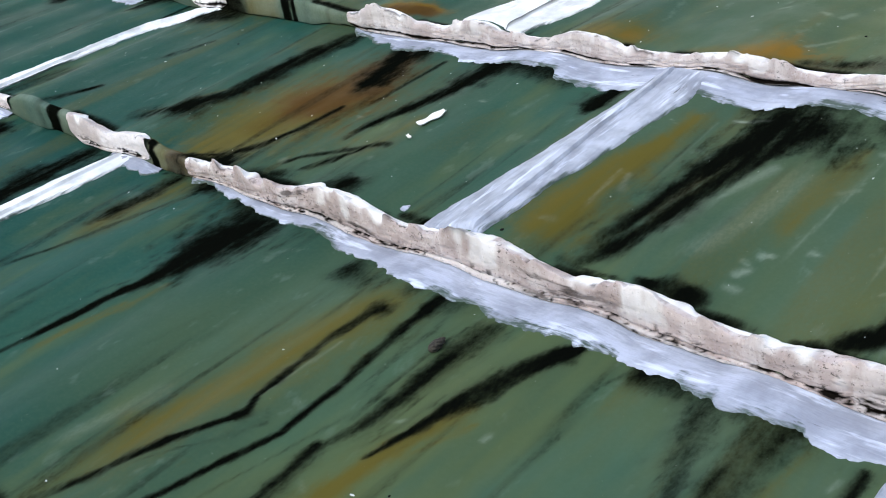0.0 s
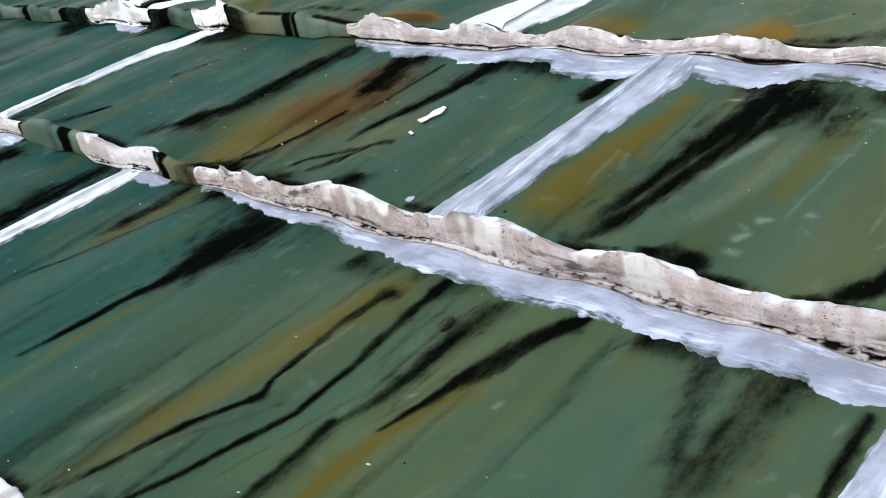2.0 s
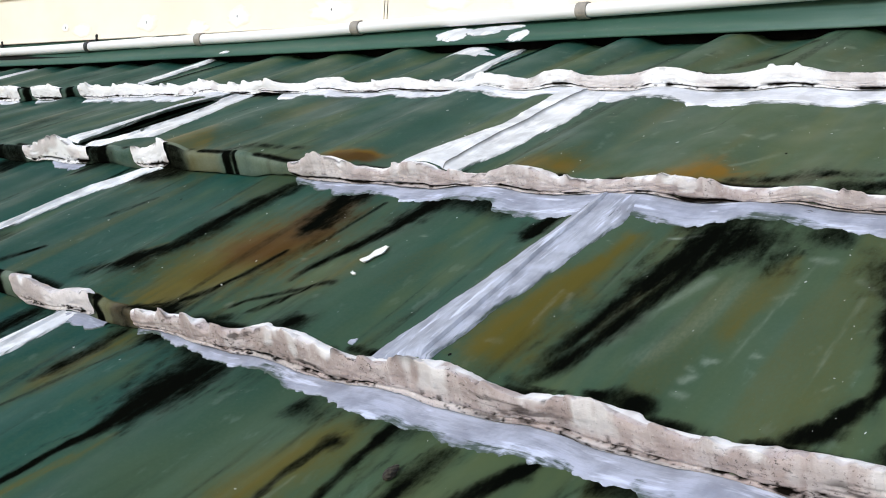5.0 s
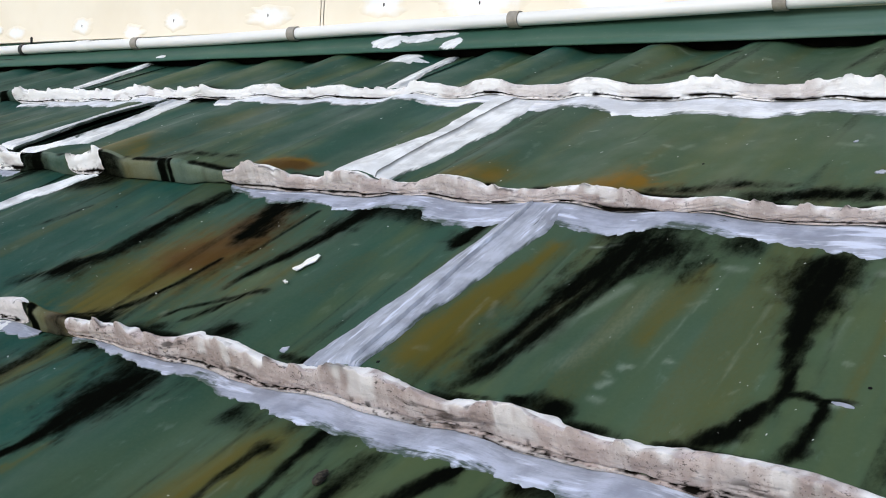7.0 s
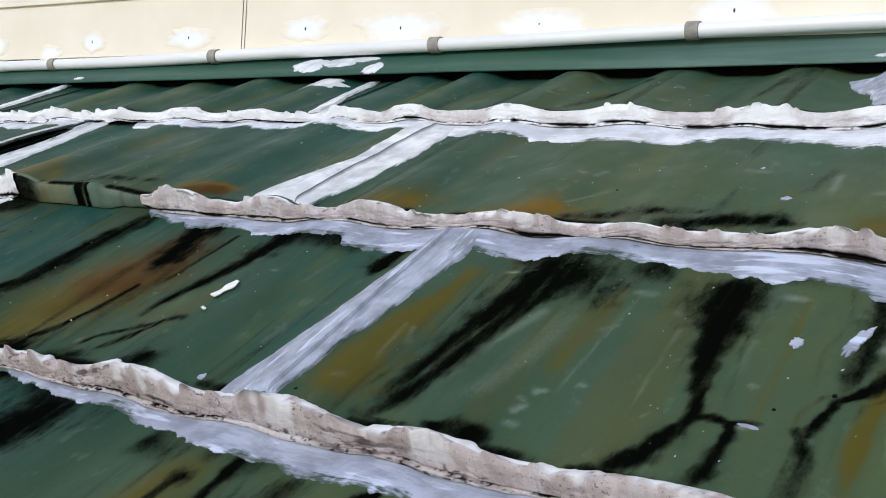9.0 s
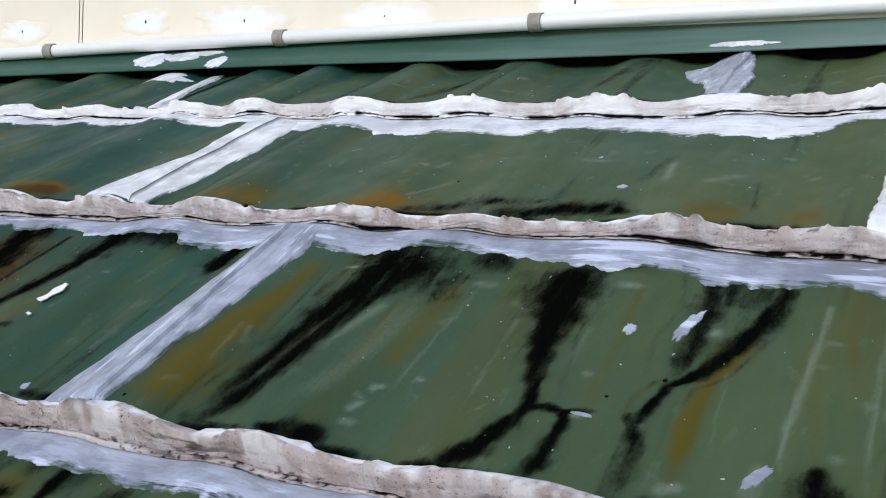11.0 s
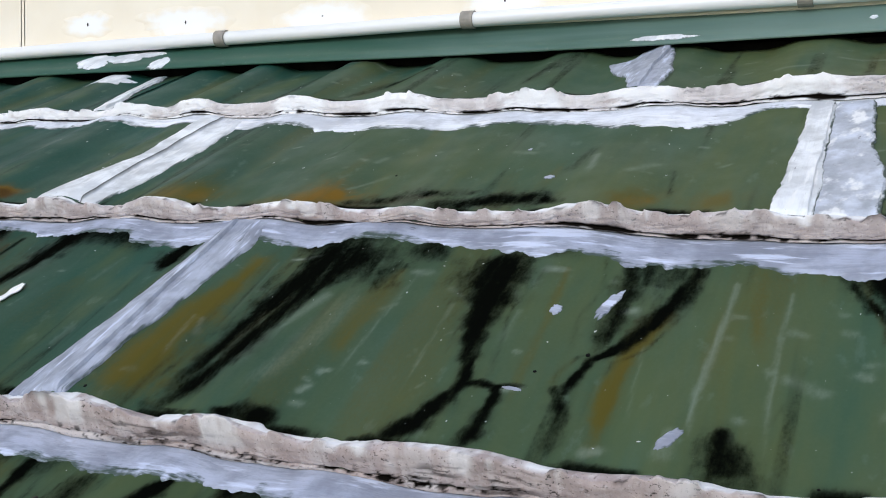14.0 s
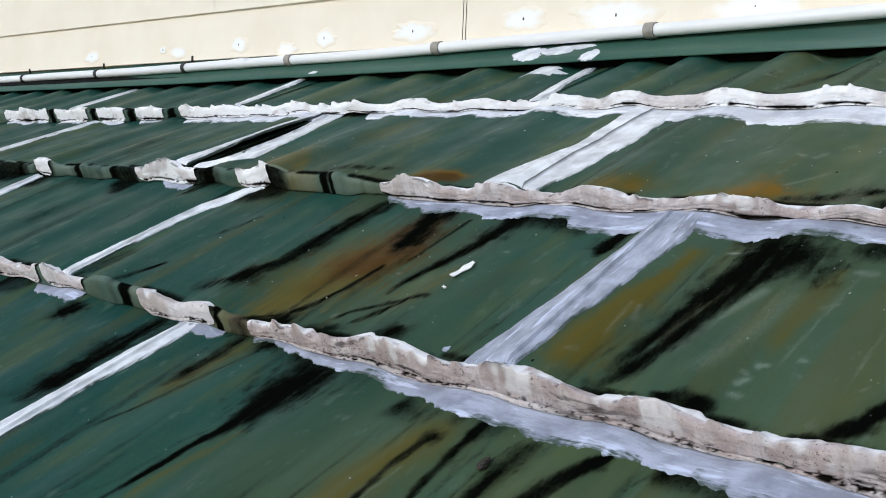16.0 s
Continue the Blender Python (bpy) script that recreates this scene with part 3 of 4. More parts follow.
stroke("rust", 0.4, (0.136, 0.372, 0.0076), (0.227, 0.397, 0.0143), (0.299, 0.407, 0.0075))
stroke("ochre", 0.85, (-0.096, 0.394, 0.0247), (-0.069, 0.406, 0.0220), (-0.022, 0.414, 0.0295))
stroke("amber", 0.95, (0.118, 0.385, 0.0198), (0.143, 0.408, 0.0231), (0.158, 0.424, 0.0121))
stroke("amber", 0.4, (-0.088, 0.389, 0.0162), (-0.033, 0.407, 0.0166))
stroke("ochre", 0.6, (0.043, 0.387, 0.0109), (0.104, 0.378, 0.0142))
stroke("ochre", 0.75, (0.511, 0.397, 0.0179), (0.541, 0.422, 0.0228))
stroke("amber", 0.4, (0.516, 0.390, 0.0097), (0.540, 0.412, 0.0117))
stroke("ochre", 0.7, (0.598, 0.404, 0.0207), (0.629, 0.410, 0.0232))
stroke("dark", 0.38, (0.543, 0.499, 0.0043), (0.554, 0.419, 0.0048), ragged=0.9)
stroke("dark", 0.38, (0.429, 0.567, 0.0105), (0.415, 0.496, 0.0143), ragged=0.9)
stroke("pale", 0.5, (0.440, 0.547, 0.0054), (0.448, 0.479, 0.0041))
stroke("pale", 0.34, (0.495, 0.486, 0.0065), (0.529, 0.519, 0.0060))
stroke("ochre", 0.75, (0.793, 0.406, 0.0143), (0.818, 0.412, 0.0205), (0.879, 0.419, 0.0171))
stroke("dark", 0.5, (0.854, 0.434, 0.0102), (0.880, 0.421, 0.0117), ragged=0.9)
stroke("pale", 0.35, (0.324, 0.578, 0.0074), (0.362, 0.572, 0.0077))
stroke("pale", 0.3, (0.149, 0.526, 0.0054), (0.156, 0.551, 0.0054))
stroke("pale", 0.3, (0.153, 0.432, 0.0043), (0.199, 0.501, 0.0057))
stroke("rust", 0.8, (-0.423, 0.375, 0.0158), (-0.399, 0.398, 0.0141), (-0.368, 0.413, 0.0143))
stroke("amber", 0.9, (-0.430, 0.388, 0.0148), (-0.403, 0.409, 0.0127), (-0.366, 0.423, 0.0121))
stroke("dark", 0.5, (-0.664, 0.388, 0.0240), (-0.535, 0.432, 0.0123))
stroke("ochre", 0.5, (-0.770, 0.367, 0.0181), (-0.737, 0.412, 0.0416))
stroke("dark", 0.4, (-1.471, 0.557, 0.0343), (-1.426, 0.443, 0.0248))
stroke("ochre", 0.7, (-0.800, 0.404, 0.0600), (-0.754, 0.442, 0.0600))
stroke("dark", 0.35, (-1.316, 0.209, 0.0600), (-1.342, 0.137, 0.0600))
# shade in the opening of the sprung joint, painted on the panel below
stroke("dark", 1.0, (-1.035, 0.400, 0.035), (-1.032, 0.520, 0.042), (-1.055, 0.700, 0.022), ragged=0.1)
stroke("dark", 1.0, (-1.030, 0.732, 0.02), (-0.930, 0.735, 0.025), ragged=0.1)
stroke("pale", 0.4, (0.700, 0.850, 0.006), (0.780, 0.855, 0.006))
stroke("pale", 0.4, (0.620, 0.810, 0.005), (0.680, 0.800, 0.005))
stroke("pale", 0.5, (-0.120, 0.950, 0.004), (-0.060, 0.965, 0.004), (0.000, 0.930, 0.004))
# shading of the top course's waves, put in as two dark runs
stroke("dark", 0.5, (0.300, 0.940, 0.02), (0.260, 0.800, 0.010))
stroke("dark", 0.5, (0.060, 0.900, 0.02), (-0.020, 0.770, 0.012))
# chalky scuffs, then thin runs whose pale ones are milky highlights put into the colour
rng = random.Random(23)
for _ in range(90):
    k = rng.choice((2, 3, 3, 3, 4, 4, 5))
    x, y = rng.uniform(-0.3, 1.0), BUTT_Y[k] + rng.uniform(0.03, 0.19 if k == 5 else 0.30)
    long, turn = rng.uniform(0.004, 0.020), rng.uniform(-0.5, 0.9)
    stroke("pale", rng.uniform(0.18, 0.50), (x, y, rng.uniform(0.002, 0.006)), (x + long * math.cos(turn), y + long * math.sin(turn), rng.uniform(0.002, 0.006)), ragged=0.9)
for _ in range(34):
    k = rng.choice((2, 2, 3, 3, 4))
    x, y = rng.uniform(-0.7, 1.0), BUTT_Y[k] + rng.uniform(0.16, 0.32)
    long, lean = rng.uniform(0.05, 0.15), rng.uniform(-0.02, 0.01)
    stroke(rng.choice(("pale", "pale", "dark")), rng.uniform(0.18, 0.34), (x, y, 0.0022), (x + lean, y - long, rng.uniform(0.002, 0.006)), ragged=0.8)


# thin runs that trail beside the long ones
rng = random.Random(11)
for kind, strength, points, ragged in list(STROKES):
    (ax, ay, aw), (bx, by, bw) = points[0], points[-1]
    if kind == "dark" and strength >= 0.6 and len(points) >= 4 and abs(ay - by) > 0.12:
        for _ in range(3):
            off, a = rng.choice((-1, 1)) * rng.uniform(0.010, 0.032), rng.randint(0, len(points) - 3)
            trail = [(p[0] + off * rng.uniform(0.7, 1.2), p[1] + rng.uniform(-0.01, 0.01), rng.uniform(0.002, 0.0045)) for p in points[a:a + 4]]
            stroke(rng.choice(("dark", "dark", "ochre")), rng.uniform(0.25, 0.5), *trail, ragged=0.9)


def stains_and_shade(x, y):
    """Values of each kind of stain, painted shade included, over arrays of places."""
    out = {kind: np.zeros_like(x) for kind in ("dark", "rust", "ochre", "amber", "pale")}
    wob_x = 0.006 * (fbm(x * 14, y * 14, 31) - 0.5)
    wob_y = 0.006 * (fbm(x * 14, y * 14, 47) - 0.5)
    edge = fbm(x * 120, y * 60, 77, 3)
    wx, wy = x + wob_x, y + wob_y
    x0, x1, y0, y1 = x.min() - 0.1, x.max() + 0.1, y.min() - 0.1, y.max() + 0.1
    streak = sstep(0.25, 0.75, fbm(x * 110, y * 7, 63, 3))
    for number, (kind, strength, points, ragged) in enumerate(STROKES):
        if all(p[0] < x0 or p[0] > x1 for p in points) or all(p[1] < y0 or p[1] > y1 for p in points):
            continue
        best, along = np.full_like(x, 9.0), np.zeros_like(x)
        n = len(points) - 1
        for i, ((ax, ay, aw), (bx, by, bw)) in enumerate(zip(points[:-1], points[1:])):
            dx, dy = bx - ax, by - ay
            t = np.clip(((wx - ax) * dx + (wy - ay) * dy) / (dx * dx + dy * dy), 0, 1)
            wide = (aw + (bw - aw) * t) * {"dark": 1.08, "ochre": 1.2, "rust": 1.1}.get(kind, 1.0) * (0.70 + 0.45 * vnoise((i + t) * 3.1, t * 0, number))
            d = np.hypot(wx - ax - t * dx, wy - ay - t * dy) / wide
            along = np.where(d < best, (i + t) / n, along)
            best = np.minimum(best, d)
        # the run dies away at its end
        core = best * (0.86 + ragged * 1.1 * (edge - 0.5) + 0.5 * (streak - 0.5))
        soft = np.maximum(np.exp(-0.75 * core**2), 0.38 * np.exp(-0.22 * core**2))
        fade = 0.35 if kind == "dark" else 0.6
        soft = soft * (1 - fade * sstep(0.8 if kind == "dark" else 0.65, 1.0, along)) * (0.78 + 0.45 * streak)
        out[kind] = np.maximum(out[kind], np.clip(strength * soft, 0, 1))
    # darker behind each lip between its humps, and in patches below the sealant
    for k in range(2, 6):
        gap = y - BUTT_Y[k]
        low = 1 - sstep(0.15, 0.6, ridge(k, x) / (0.012 * HUMP_SCALE[k]))
        lip_dark = np.exp(-(((gap - 0.006) / (0.005 + 0.010 * vnoise(x * 13, x * 0, k))) ** 2)) * (gap > 0)
        out["dark"] = np.maximum(out["dark"], 0.85 * lip_dark * low * sstep(0.30, 0.55, fbm(x * 17, x * 0 + k, 101)))
        patchy_dark = sstep(-0.10, -0.045, gap) * (gap < 0) * sstep(0.46, 0.70, fbm(x * 11, y * 5, 103 + k, 3))
        out["dark"] = np.maximum(out["dark"], (0.75 if k != 5 else 0.3) * patchy_dark)
    # general grime: faint runs down the slope
    runs = fbm(x * 42, y * 2.5, 3, 4)
    out["dark"] = np.maximum(out["dark"], 0.42 * sstep(0.55, 0.80, runs))
    out["ochre"] = np.maximum(out["ochre"], 0.35 * sstep(0.58, 0.80, fbm(x * 20, y * 3, 8, 3)))
    return out


# ---- the roof: sheet panels, course over course ----
roof = thing("roof", ROOF, "old green pressed-metal roof patched with white sealant", "roof", kind="structure")
JOINTS = {
    0: [-6.0, -4.6, -3.7, -2.75, -1.4, -0.57, 0.49, 1.4, 2.4],
    1: [-6.0, -4.5, -3.6, -2.65, -1.68, -0.885, 0.035, 0.97, 2.4],
    2: [-6.0, -4.4, -3.4, -2.45, -1.5, -0.57, 0.49, 1.4, 2.4],
    3: [-6.0, -4.5, -3.6, -2.6, -1.68, -0.915, 0.035, 0.99, 2.4],
    4: [-6.0, -4.9, -3.95, -3.0, -2.04, -1.07, -0.225, 0.70, 1.6, 2.4],
    5: [-6.0, -4.9, -4.0, -3.05, -2.2, -1.355, -0.475, 0.445, 1.35, 2.4],
}


def lifted(k, right, x, y):
    """The free side edge of a panel stands a little proud; one has sprung open."""
    y1 = BUTT_Y[k + 1] if k < 5 else TOP_Y
    u = np.clip((y - BUTT_Y[k]) / (y1 - BUTT_Y[k]), 0, 1)
    near = sstep(right - 0.045, right, x)
    rise = 0.0022 + (0.009 * np.sin(math.pi * u) ** 0.8 if (k, right) == (4, -1.07) else 0.0)
    return near * rise


RISER_MARKS = {
    3: [("dark", -0.735, 0.017), ("ochre", -0.468, 0.045), ("rust", -0.44, 0.03), ("dark", -0.495, 0.008), ("dark", -0.346, 0.022)],
    4: [("dark", -0.99, 0.020), ("dark", -0.652, 0.010), ("dark", -0.634, 0.006), ("ochre", -0.715, 0.045), ("dark", -1.345, 0.018), ("dark", -1.5, 0.014), ("dark", -1.78, 0.012)],
    5: [("dark", -1.86, 0.02), ("dark", -1.665, 0.02), ("dark", -2.06, 0.016), ("dark", -2.3, 0.016)],
}


def panel(k, left, right):
    y0, y1 = BUTT_Y[k], (BUTT_Y[k + 1] + 0.02 if k < 5 else TOP_Y)
    if right > -0.75 and left < 1.0:
        step = 0.0033 if k >= 2 else 0.012
    else:
        step = 0.007 if (k >= 2 and right > -2.7 and left < 1.2) else 0.03
    xs = np.linspace(left - 0.008, right, int((right - left) / step) + 2)
    near = 0.0036 if step < 0.008 else 0.02
    ys = np.r_[np.linspace(y0 + 0.004, y0 + 0.02, 6), np.arange(y0 + 0.02 + near, y1, near)]
    X, Y = np.meshgrid(xs, ys)
    Zs = course_z(k, X, Y) + lifted(k, right, X, Y)
    # rounded nose and riser
    lip = Zs[0]
    under = course_z(k - 1, xs, np.full_like(xs, y0)) if k else lip - 0.05
    foot = np.minimum(np.maximum(foot_z(k, xs), under) + 0.002 + 0.004 * fbm(xs * 30, xs * 0, 61), lip - 0.012)
    bare = {3: -0.43, 4: -0.52, 5: -1.62}.get(k, -9.0)
    foot = np.minimum(foot - 0.002 * (1 - sstep(bare - 0.02, bare, xs)), lip - 0.012)
    rows = []
    for f, dy in ((0.0, 0.0075), (0.0, -0.0062), (0.02, -0.0066), (0.3, -0.0055), (0.6, -0.0055), (0.85, -0.0045), (0.95, -0.002), (0.99, 0.0015)):
        rows.append(np.stack([xs, np.full_like(xs, y0 + dy), foot + (lip - foot) * f], -1))
    P = np.concatenate([np.array(rows), np.stack([X, Y, Zs], -1)])
    st = stains_and_shade(P[..., 0], P[..., 1])
    for kind, at, half in RISER_MARKS.get(k, ()):
        st[kind][1:9] = np.maximum(st[kind][1:9], 0.95 * (1 - sstep(half * 0.5, half * 1.4, np.abs(P[1:9, :, 0] - at + 0.012 * (fbm(P[1:9, :, 0] * 90, P[1:9, :, 2] * 160, 19) - 0.5)))))
    st["pale"][1:9] = np.maximum(st["pale"][1:9], 0.15 + 0.55 * fbm(P[1:9, :, 0] * 20, P[1:9, :, 2] * 40, 7))
    return grid_mesh("roof_panel", P, GREEN, st)


for k in range(5, -1, -1):
    for left, right in zip(JOINTS[k][:-1], JOINTS[k][1:]):
        part("roof_panel", panel(k, left, right), roof)

deck_rows = []
for y in np.linspace(-1.27, 1.0, 12):
    deck_rows.append([(x, y, -0.095 + 0.0 * x) for x in np.linspace(-6, 2.4, 30)])
part("underlay", grid_mesh("underlay", np.array(deck_rows), DECK), roof, "black felt underlay below the panels")


# ---- sealant over the risers ----
def seam_v(x, k):
    """How far up the riser the cracked lap line runs."""
    return 0.17 + 0.14 * (fbm(x * 5, x * 0, 91 + k) - 0.5) + 0.05 * (fbm(x * 40, x * 0, 92 + k) - 0.5)


def riser_coat(k, left, right, fresh, rim=0.010):
    y0 = BUTT_Y[k]
    xs = np.arange(left, right, 0.0028)
    end = np.clip(np.minimum(xs - left, right - xs) / 0.02, 0, 1) ** 0.5
    over = (rim * (0.1 + 1.0 * fbm(xs * 45, xs * 0 + k, 3 + k)) + 0.005 * sstep(0.55, 0.8, fbm(xs * 30, xs * 0 + 4, 17 + k))) * end
    lip = course_z(k, xs, np.full_like(xs, y0 + 0.004))
    under = course_z(k - 1, xs, np.full_like(xs, y0))
    foot = np.minimum(np.maximum(foot_z(k, xs), under) + 0.003 + 0.004 * fbm(xs * 30, xs * 0, 61), lip - 0.012)
    rows, vs = [], []
    thick = 0.0010 + 0.0018 * fbm(xs * 60, xs * 0 + 2, 23 + k)
    crest = 0.008 * (fbm(xs * 110, xs * 0 + 6, 33 + k, 3) - 0.42) + 0.0068 * sstep(0.55, 0.72, fbm(xs * 42, xs * 0 + 8, 37 + k, 3))
    crest = crest * (1 + (k == 3) * 1.3 * np.exp(-(((xs + 0.38) / 0.08) ** 2)))
    folds = np.clip(ridge(k, xs) / (0.012 * HUMP_SCALE[k]), 0, 1) * (fbm(xs * 75, xs * 0 + 3, 65 + k, 3) - 0.45)
    drip = 0.35 * (1 - end)
    for f in np.linspace(0.0, 1.0, 26):
        g = np.clip(f, drip, 1)
        lump = (0.0035 * (fbm(xs * 60, np.full_like(xs, f * 2.5), 41 + k) - 0.4) + 0.0018 * (fbm(xs * 210, np.full_like(xs, f * 8), 43 + k, 3) - 0.5)) * math.sin(math.pi * min(1, f * 1.02)) ** 0.5
        lump = lump + 0.0030 * folds * sstep(0.1, 0.6, f) + 0.0008 * (fbm(xs * 420, np.full_like(xs, f * 16), 45 + k, 2) - 0.5)
        groove = 0.0020 * np.exp(-(((f - seam_v(xs, k)) / 0.04) ** 2))
        rows.append(np.stack([xs, y0 - 0.0062 - thick - lump + groove + 0.002 * sstep(0.85, 1.0, f), foot + (lip - foot) * g + (thick + crest) * sstep(0.8, 1.0, f)], -1))
        vs.append(np.full_like(xs, f))
    # a second row at the crest keeps its edge sharp
    rows.append(rows[-1].copy())
    vs.append(vs[-1].copy())
    for j in range(1, 8):
        q = j / 7
        yy = y0 - 0.004 + (over + 0.006) * q
        h = (thick + np.maximum(crest, 0) * (1 - q) ** 2) * (1 - q**3) + 0.0004
        rows.append(np.stack([xs, yy, course_z(k, xs, np.maximum(yy, y0 + 0.003)) + h], -1))
        vs.append(np.full_like(xs, 1 + q))
    # tuck the edge under
    rows.append(np.stack([xs, y0 + 0.002 + over, course_z(k, xs, np.maximum(y0 + 0.002 + over, y0)) - 0.001], -1))
    vs.append(np.full_like(xs, 2.0))
    P, v = np.array(rows), np.array(vs)
    X = P[..., 0]
    n = fbm(X * 35, v * 1.2, 71 + k)
    bright = np.clip(fresh(X), 0, 1)
    bright = bright * (1.15 if k == 5 else 1.0)
    blotch = sstep(0.42, 0.62, fbm(X * 14, v * 0.8, 83 + k))
    fr = np.clip(np.maximum(bright * (0.45 + 0.7 * blotch), 0.85 * sstep(0.98, 1.25, v + 0.9 * (n - 0.5)) * sstep(0.28, 0.50, fbm(X * 28, X * 0, 45 + k))), 0, 1)
    hump = np.clip(ridge(k, X) / (0.012 * HUMP_SCALE[k]), 0, 1)
    # white flutes over the humps: highlights put into the sealant's colour
    worn = hump * sstep(0.40, 0.62, fbm(X * 60, v * 1.1, 48 + k)) * sstep(0.25, 0.6, v)
    if k == 5:
        dusty = (1 - sstep(0.15, 0.6, hump + 0.9 * (fbm(X * 9, v * 0.5, 39) - 0.45))) * sstep(-0.75, -0.1, X)
        fr = fr * (1 - 0.45 * dusty * (v < 1.3))
    fr = np.clip(np.maximum(fr, (0.5 if k != 5 else 0.95) * worn), 0, 1)
    if k == 5:
        fr = np.maximum(fr, 0.9 * (1 - 0.55 * dusty) * sstep(0.25, 0.45, fbm(X * 33, v * 1.6, 40)))
    below = (1 - sstep(-0.03, 0.03, v - seam_v(X, k) - (0.5 if k == 3 else 0.1) * (fbm(X * 50, X * 0, 68 + k) - 0.5))) * sstep(0.3, 0.55, fbm(X * 18, v * 3, 49 + k))
    fr = np.maximum(fr, (0.30 if k != 5 else 0.75) * below)
    line = np.exp(-(((v - seam_v(X, k)) / (0.045 + 0.12 * sstep(0.35, 0.75, fbm(X * 22, X * 0, 97 + k)))) ** 2)) * sstep(0.36 + 0.13 * (k == 3), 0.46 + 0.13 * (k == 3), fbm(X * 20, v * 0.6, 95 + k))
    patch = sstep(0.60, 0.74, fbm(X * 9, v * 0.9, 57 + k)) * sstep(0.45, 0.62, fbm(X * 40, v * 14, 58 + k, 3)) * (v < 0.95)
    patch = np.clip(patch + (k == 3) * np.exp(-(((X - 0.15) / 0.05) ** 2)) * sstep(0.42, 0.60, fbm(X * 45, v * 9, 54, 3)) * (v < 0.85), 0, 1)
    dots = sstep(0.64, 0.72, fbm(X * 150, v * 9, 53 + k, 3)) * np.exp(-(((v - seam_v(X, k)) / 0.25) ** 2))
    broken = sstep(0.40, 0.56, fbm(X * 130, v * 12, 51 + k, 3)) if k == 3 else 1.0
    grime = 1.7 * line * broken * (1 - 0.15 * np.clip(bright, 0, 1)) + 0.75 * patch * (1 - bright) + 0.9 * dots
    hole = sstep(0.62, 0.68, fbm(X * 55, v * 4.0, 52 + k, 3)) * np.exp(-(((v - 1.05) / 0.10) ** 2))
    grime = grime + 0.95 * hole * (0.5 if k == 5 else 1.0)
    if k == 5:
        gap = sstep(0.56, 0.64, fbm(X * 7, X * 0, 27)) * (1 - sstep(0.02, 0.10, np.abs(v - seam_v(X, k))))
        grime = grime + gap
    return grid_mesh("riser_sealant", P, TAN, {"fresh": fr, "grime": np.clip(grime, 0, 1)})


def apron_coat(k, left, right, reach, material=None):
    """Sealant brushed down from the foot of riser k onto the course below."""
    y0 = BUTT_Y[k]
    xs = np.arange(left, right, 0.0028)
    end = np.clip(np.minimum(xs - left, right - xs) / 0.015, 0, 1) ** 0.6
    wide = (reach(xs) + 0.022 * (fbm(xs * 16, xs * 0 + 1, 5 + k) - 0.5) + 0.012 * (fbm(xs * 45, xs * 0, 35 + k, 3) - 0.5) + 0.007 * (fbm(xs * 190, xs * 0, 15 + k, 3) - 0.5) + 0.004 * sstep(0.60, 0.75, fbm(xs * 70, xs * 0, 75 + k, 2))) * end + 0.004
    wide = np.maximum(wide * (0.86 if k == 3 else 1.0), 0.004)
    rows, edge = [], []
    n = 14
    for j in range(n + 1):
        q = j / n
        yy = y0 - 0.003 - wide * q
        h = 0.0022 * (1 - q**4) + 0.001 * (fbm(xs * 20, yy * 160, 25 + k) - 0.5) * (1 - q) + 0.0006 - (0.002 if j == n else 0)
        rows.append(np.stack([xs, yy, course_z(k - 1, xs, yy) + h], -1))
        edge.append(np.minimum(1.0, (1 - q) * wide / (0.005 + 0.022 * sstep(0.40, 0.65, fbm(xs * 12, xs * 0, 55 + k)))) * np.ones_like(xs))
    P = np.array(rows)
    E = np.array(edge)
    G = np.zeros_like(E)
    G[0] = 0.9 * sstep(0.4, 0.6, fbm(xs * 40, xs * 0, 95 + k))
    return grid_mesh("apron_sealant", P, material or APRON, {"edge": E, "grime": G})


def steps(*pairs):
    xs, ys = zip(*pairs)
    return lambda x: np.interp(x, xs, ys)


none, half, full = steps((-9, 0.0), (9, 0.0)), steps((-9, 0.4), (9, 0.4)), steps((-9, 1.0), (9, 1.0))
APRON_LABEL = "bluish white sealant brushed below the riser"
# lowest riser in view, and the one below it
part("riser_sealant", riser_coat(3, -0.42, 1.3, none, 0.004), roof, "dusty pinkish grey sealant on the riser")
part("apron_sealant", apron_coat(3, -0.42, 1.3, steps((-0.42, 0.012), (-0.2, 0.024), (-0.1, 0.034), (0.0, 0.050), (0.05, 0.040), (0.13, 0.056), (0.21, 0.038), (0.28, 0.042), (0.34, 0.057), (0.43, 0.054), (0.47, 0.03), (0.7, 0.045))), roof, APRON_LABEL)
part("riser_sealant", riser_coat(3, -0.69, -0.502, half, 0.005), roof, "white sealant daub on the riser")
part("apron_sealant", apron_coat(3, -0.60, -0.48, steps((-0.6, 0.02), (-0.51, 0.03))), roof, APRON_LABEL)
part("riser_sealant", riser_coat(3, -0.99, -0.86, half, 0.004), roof, "white sealant daub on the riser")
part("riser_sealant", riser_coat(3, -1.2, -1.01, half, 0.005), roof, "white sealant daub on the riser")
part("apron_sealant", apron_coat(3, -1.03, -0.86, steps((-1.0, 0.02), (-0.9, 0.035))), roof, APRON_LABEL)
part("riser_sealant", riser_coat(2, -0.6, 0.3, none, 0.01), roof, "dusty pinkish grey sealant on the riser")
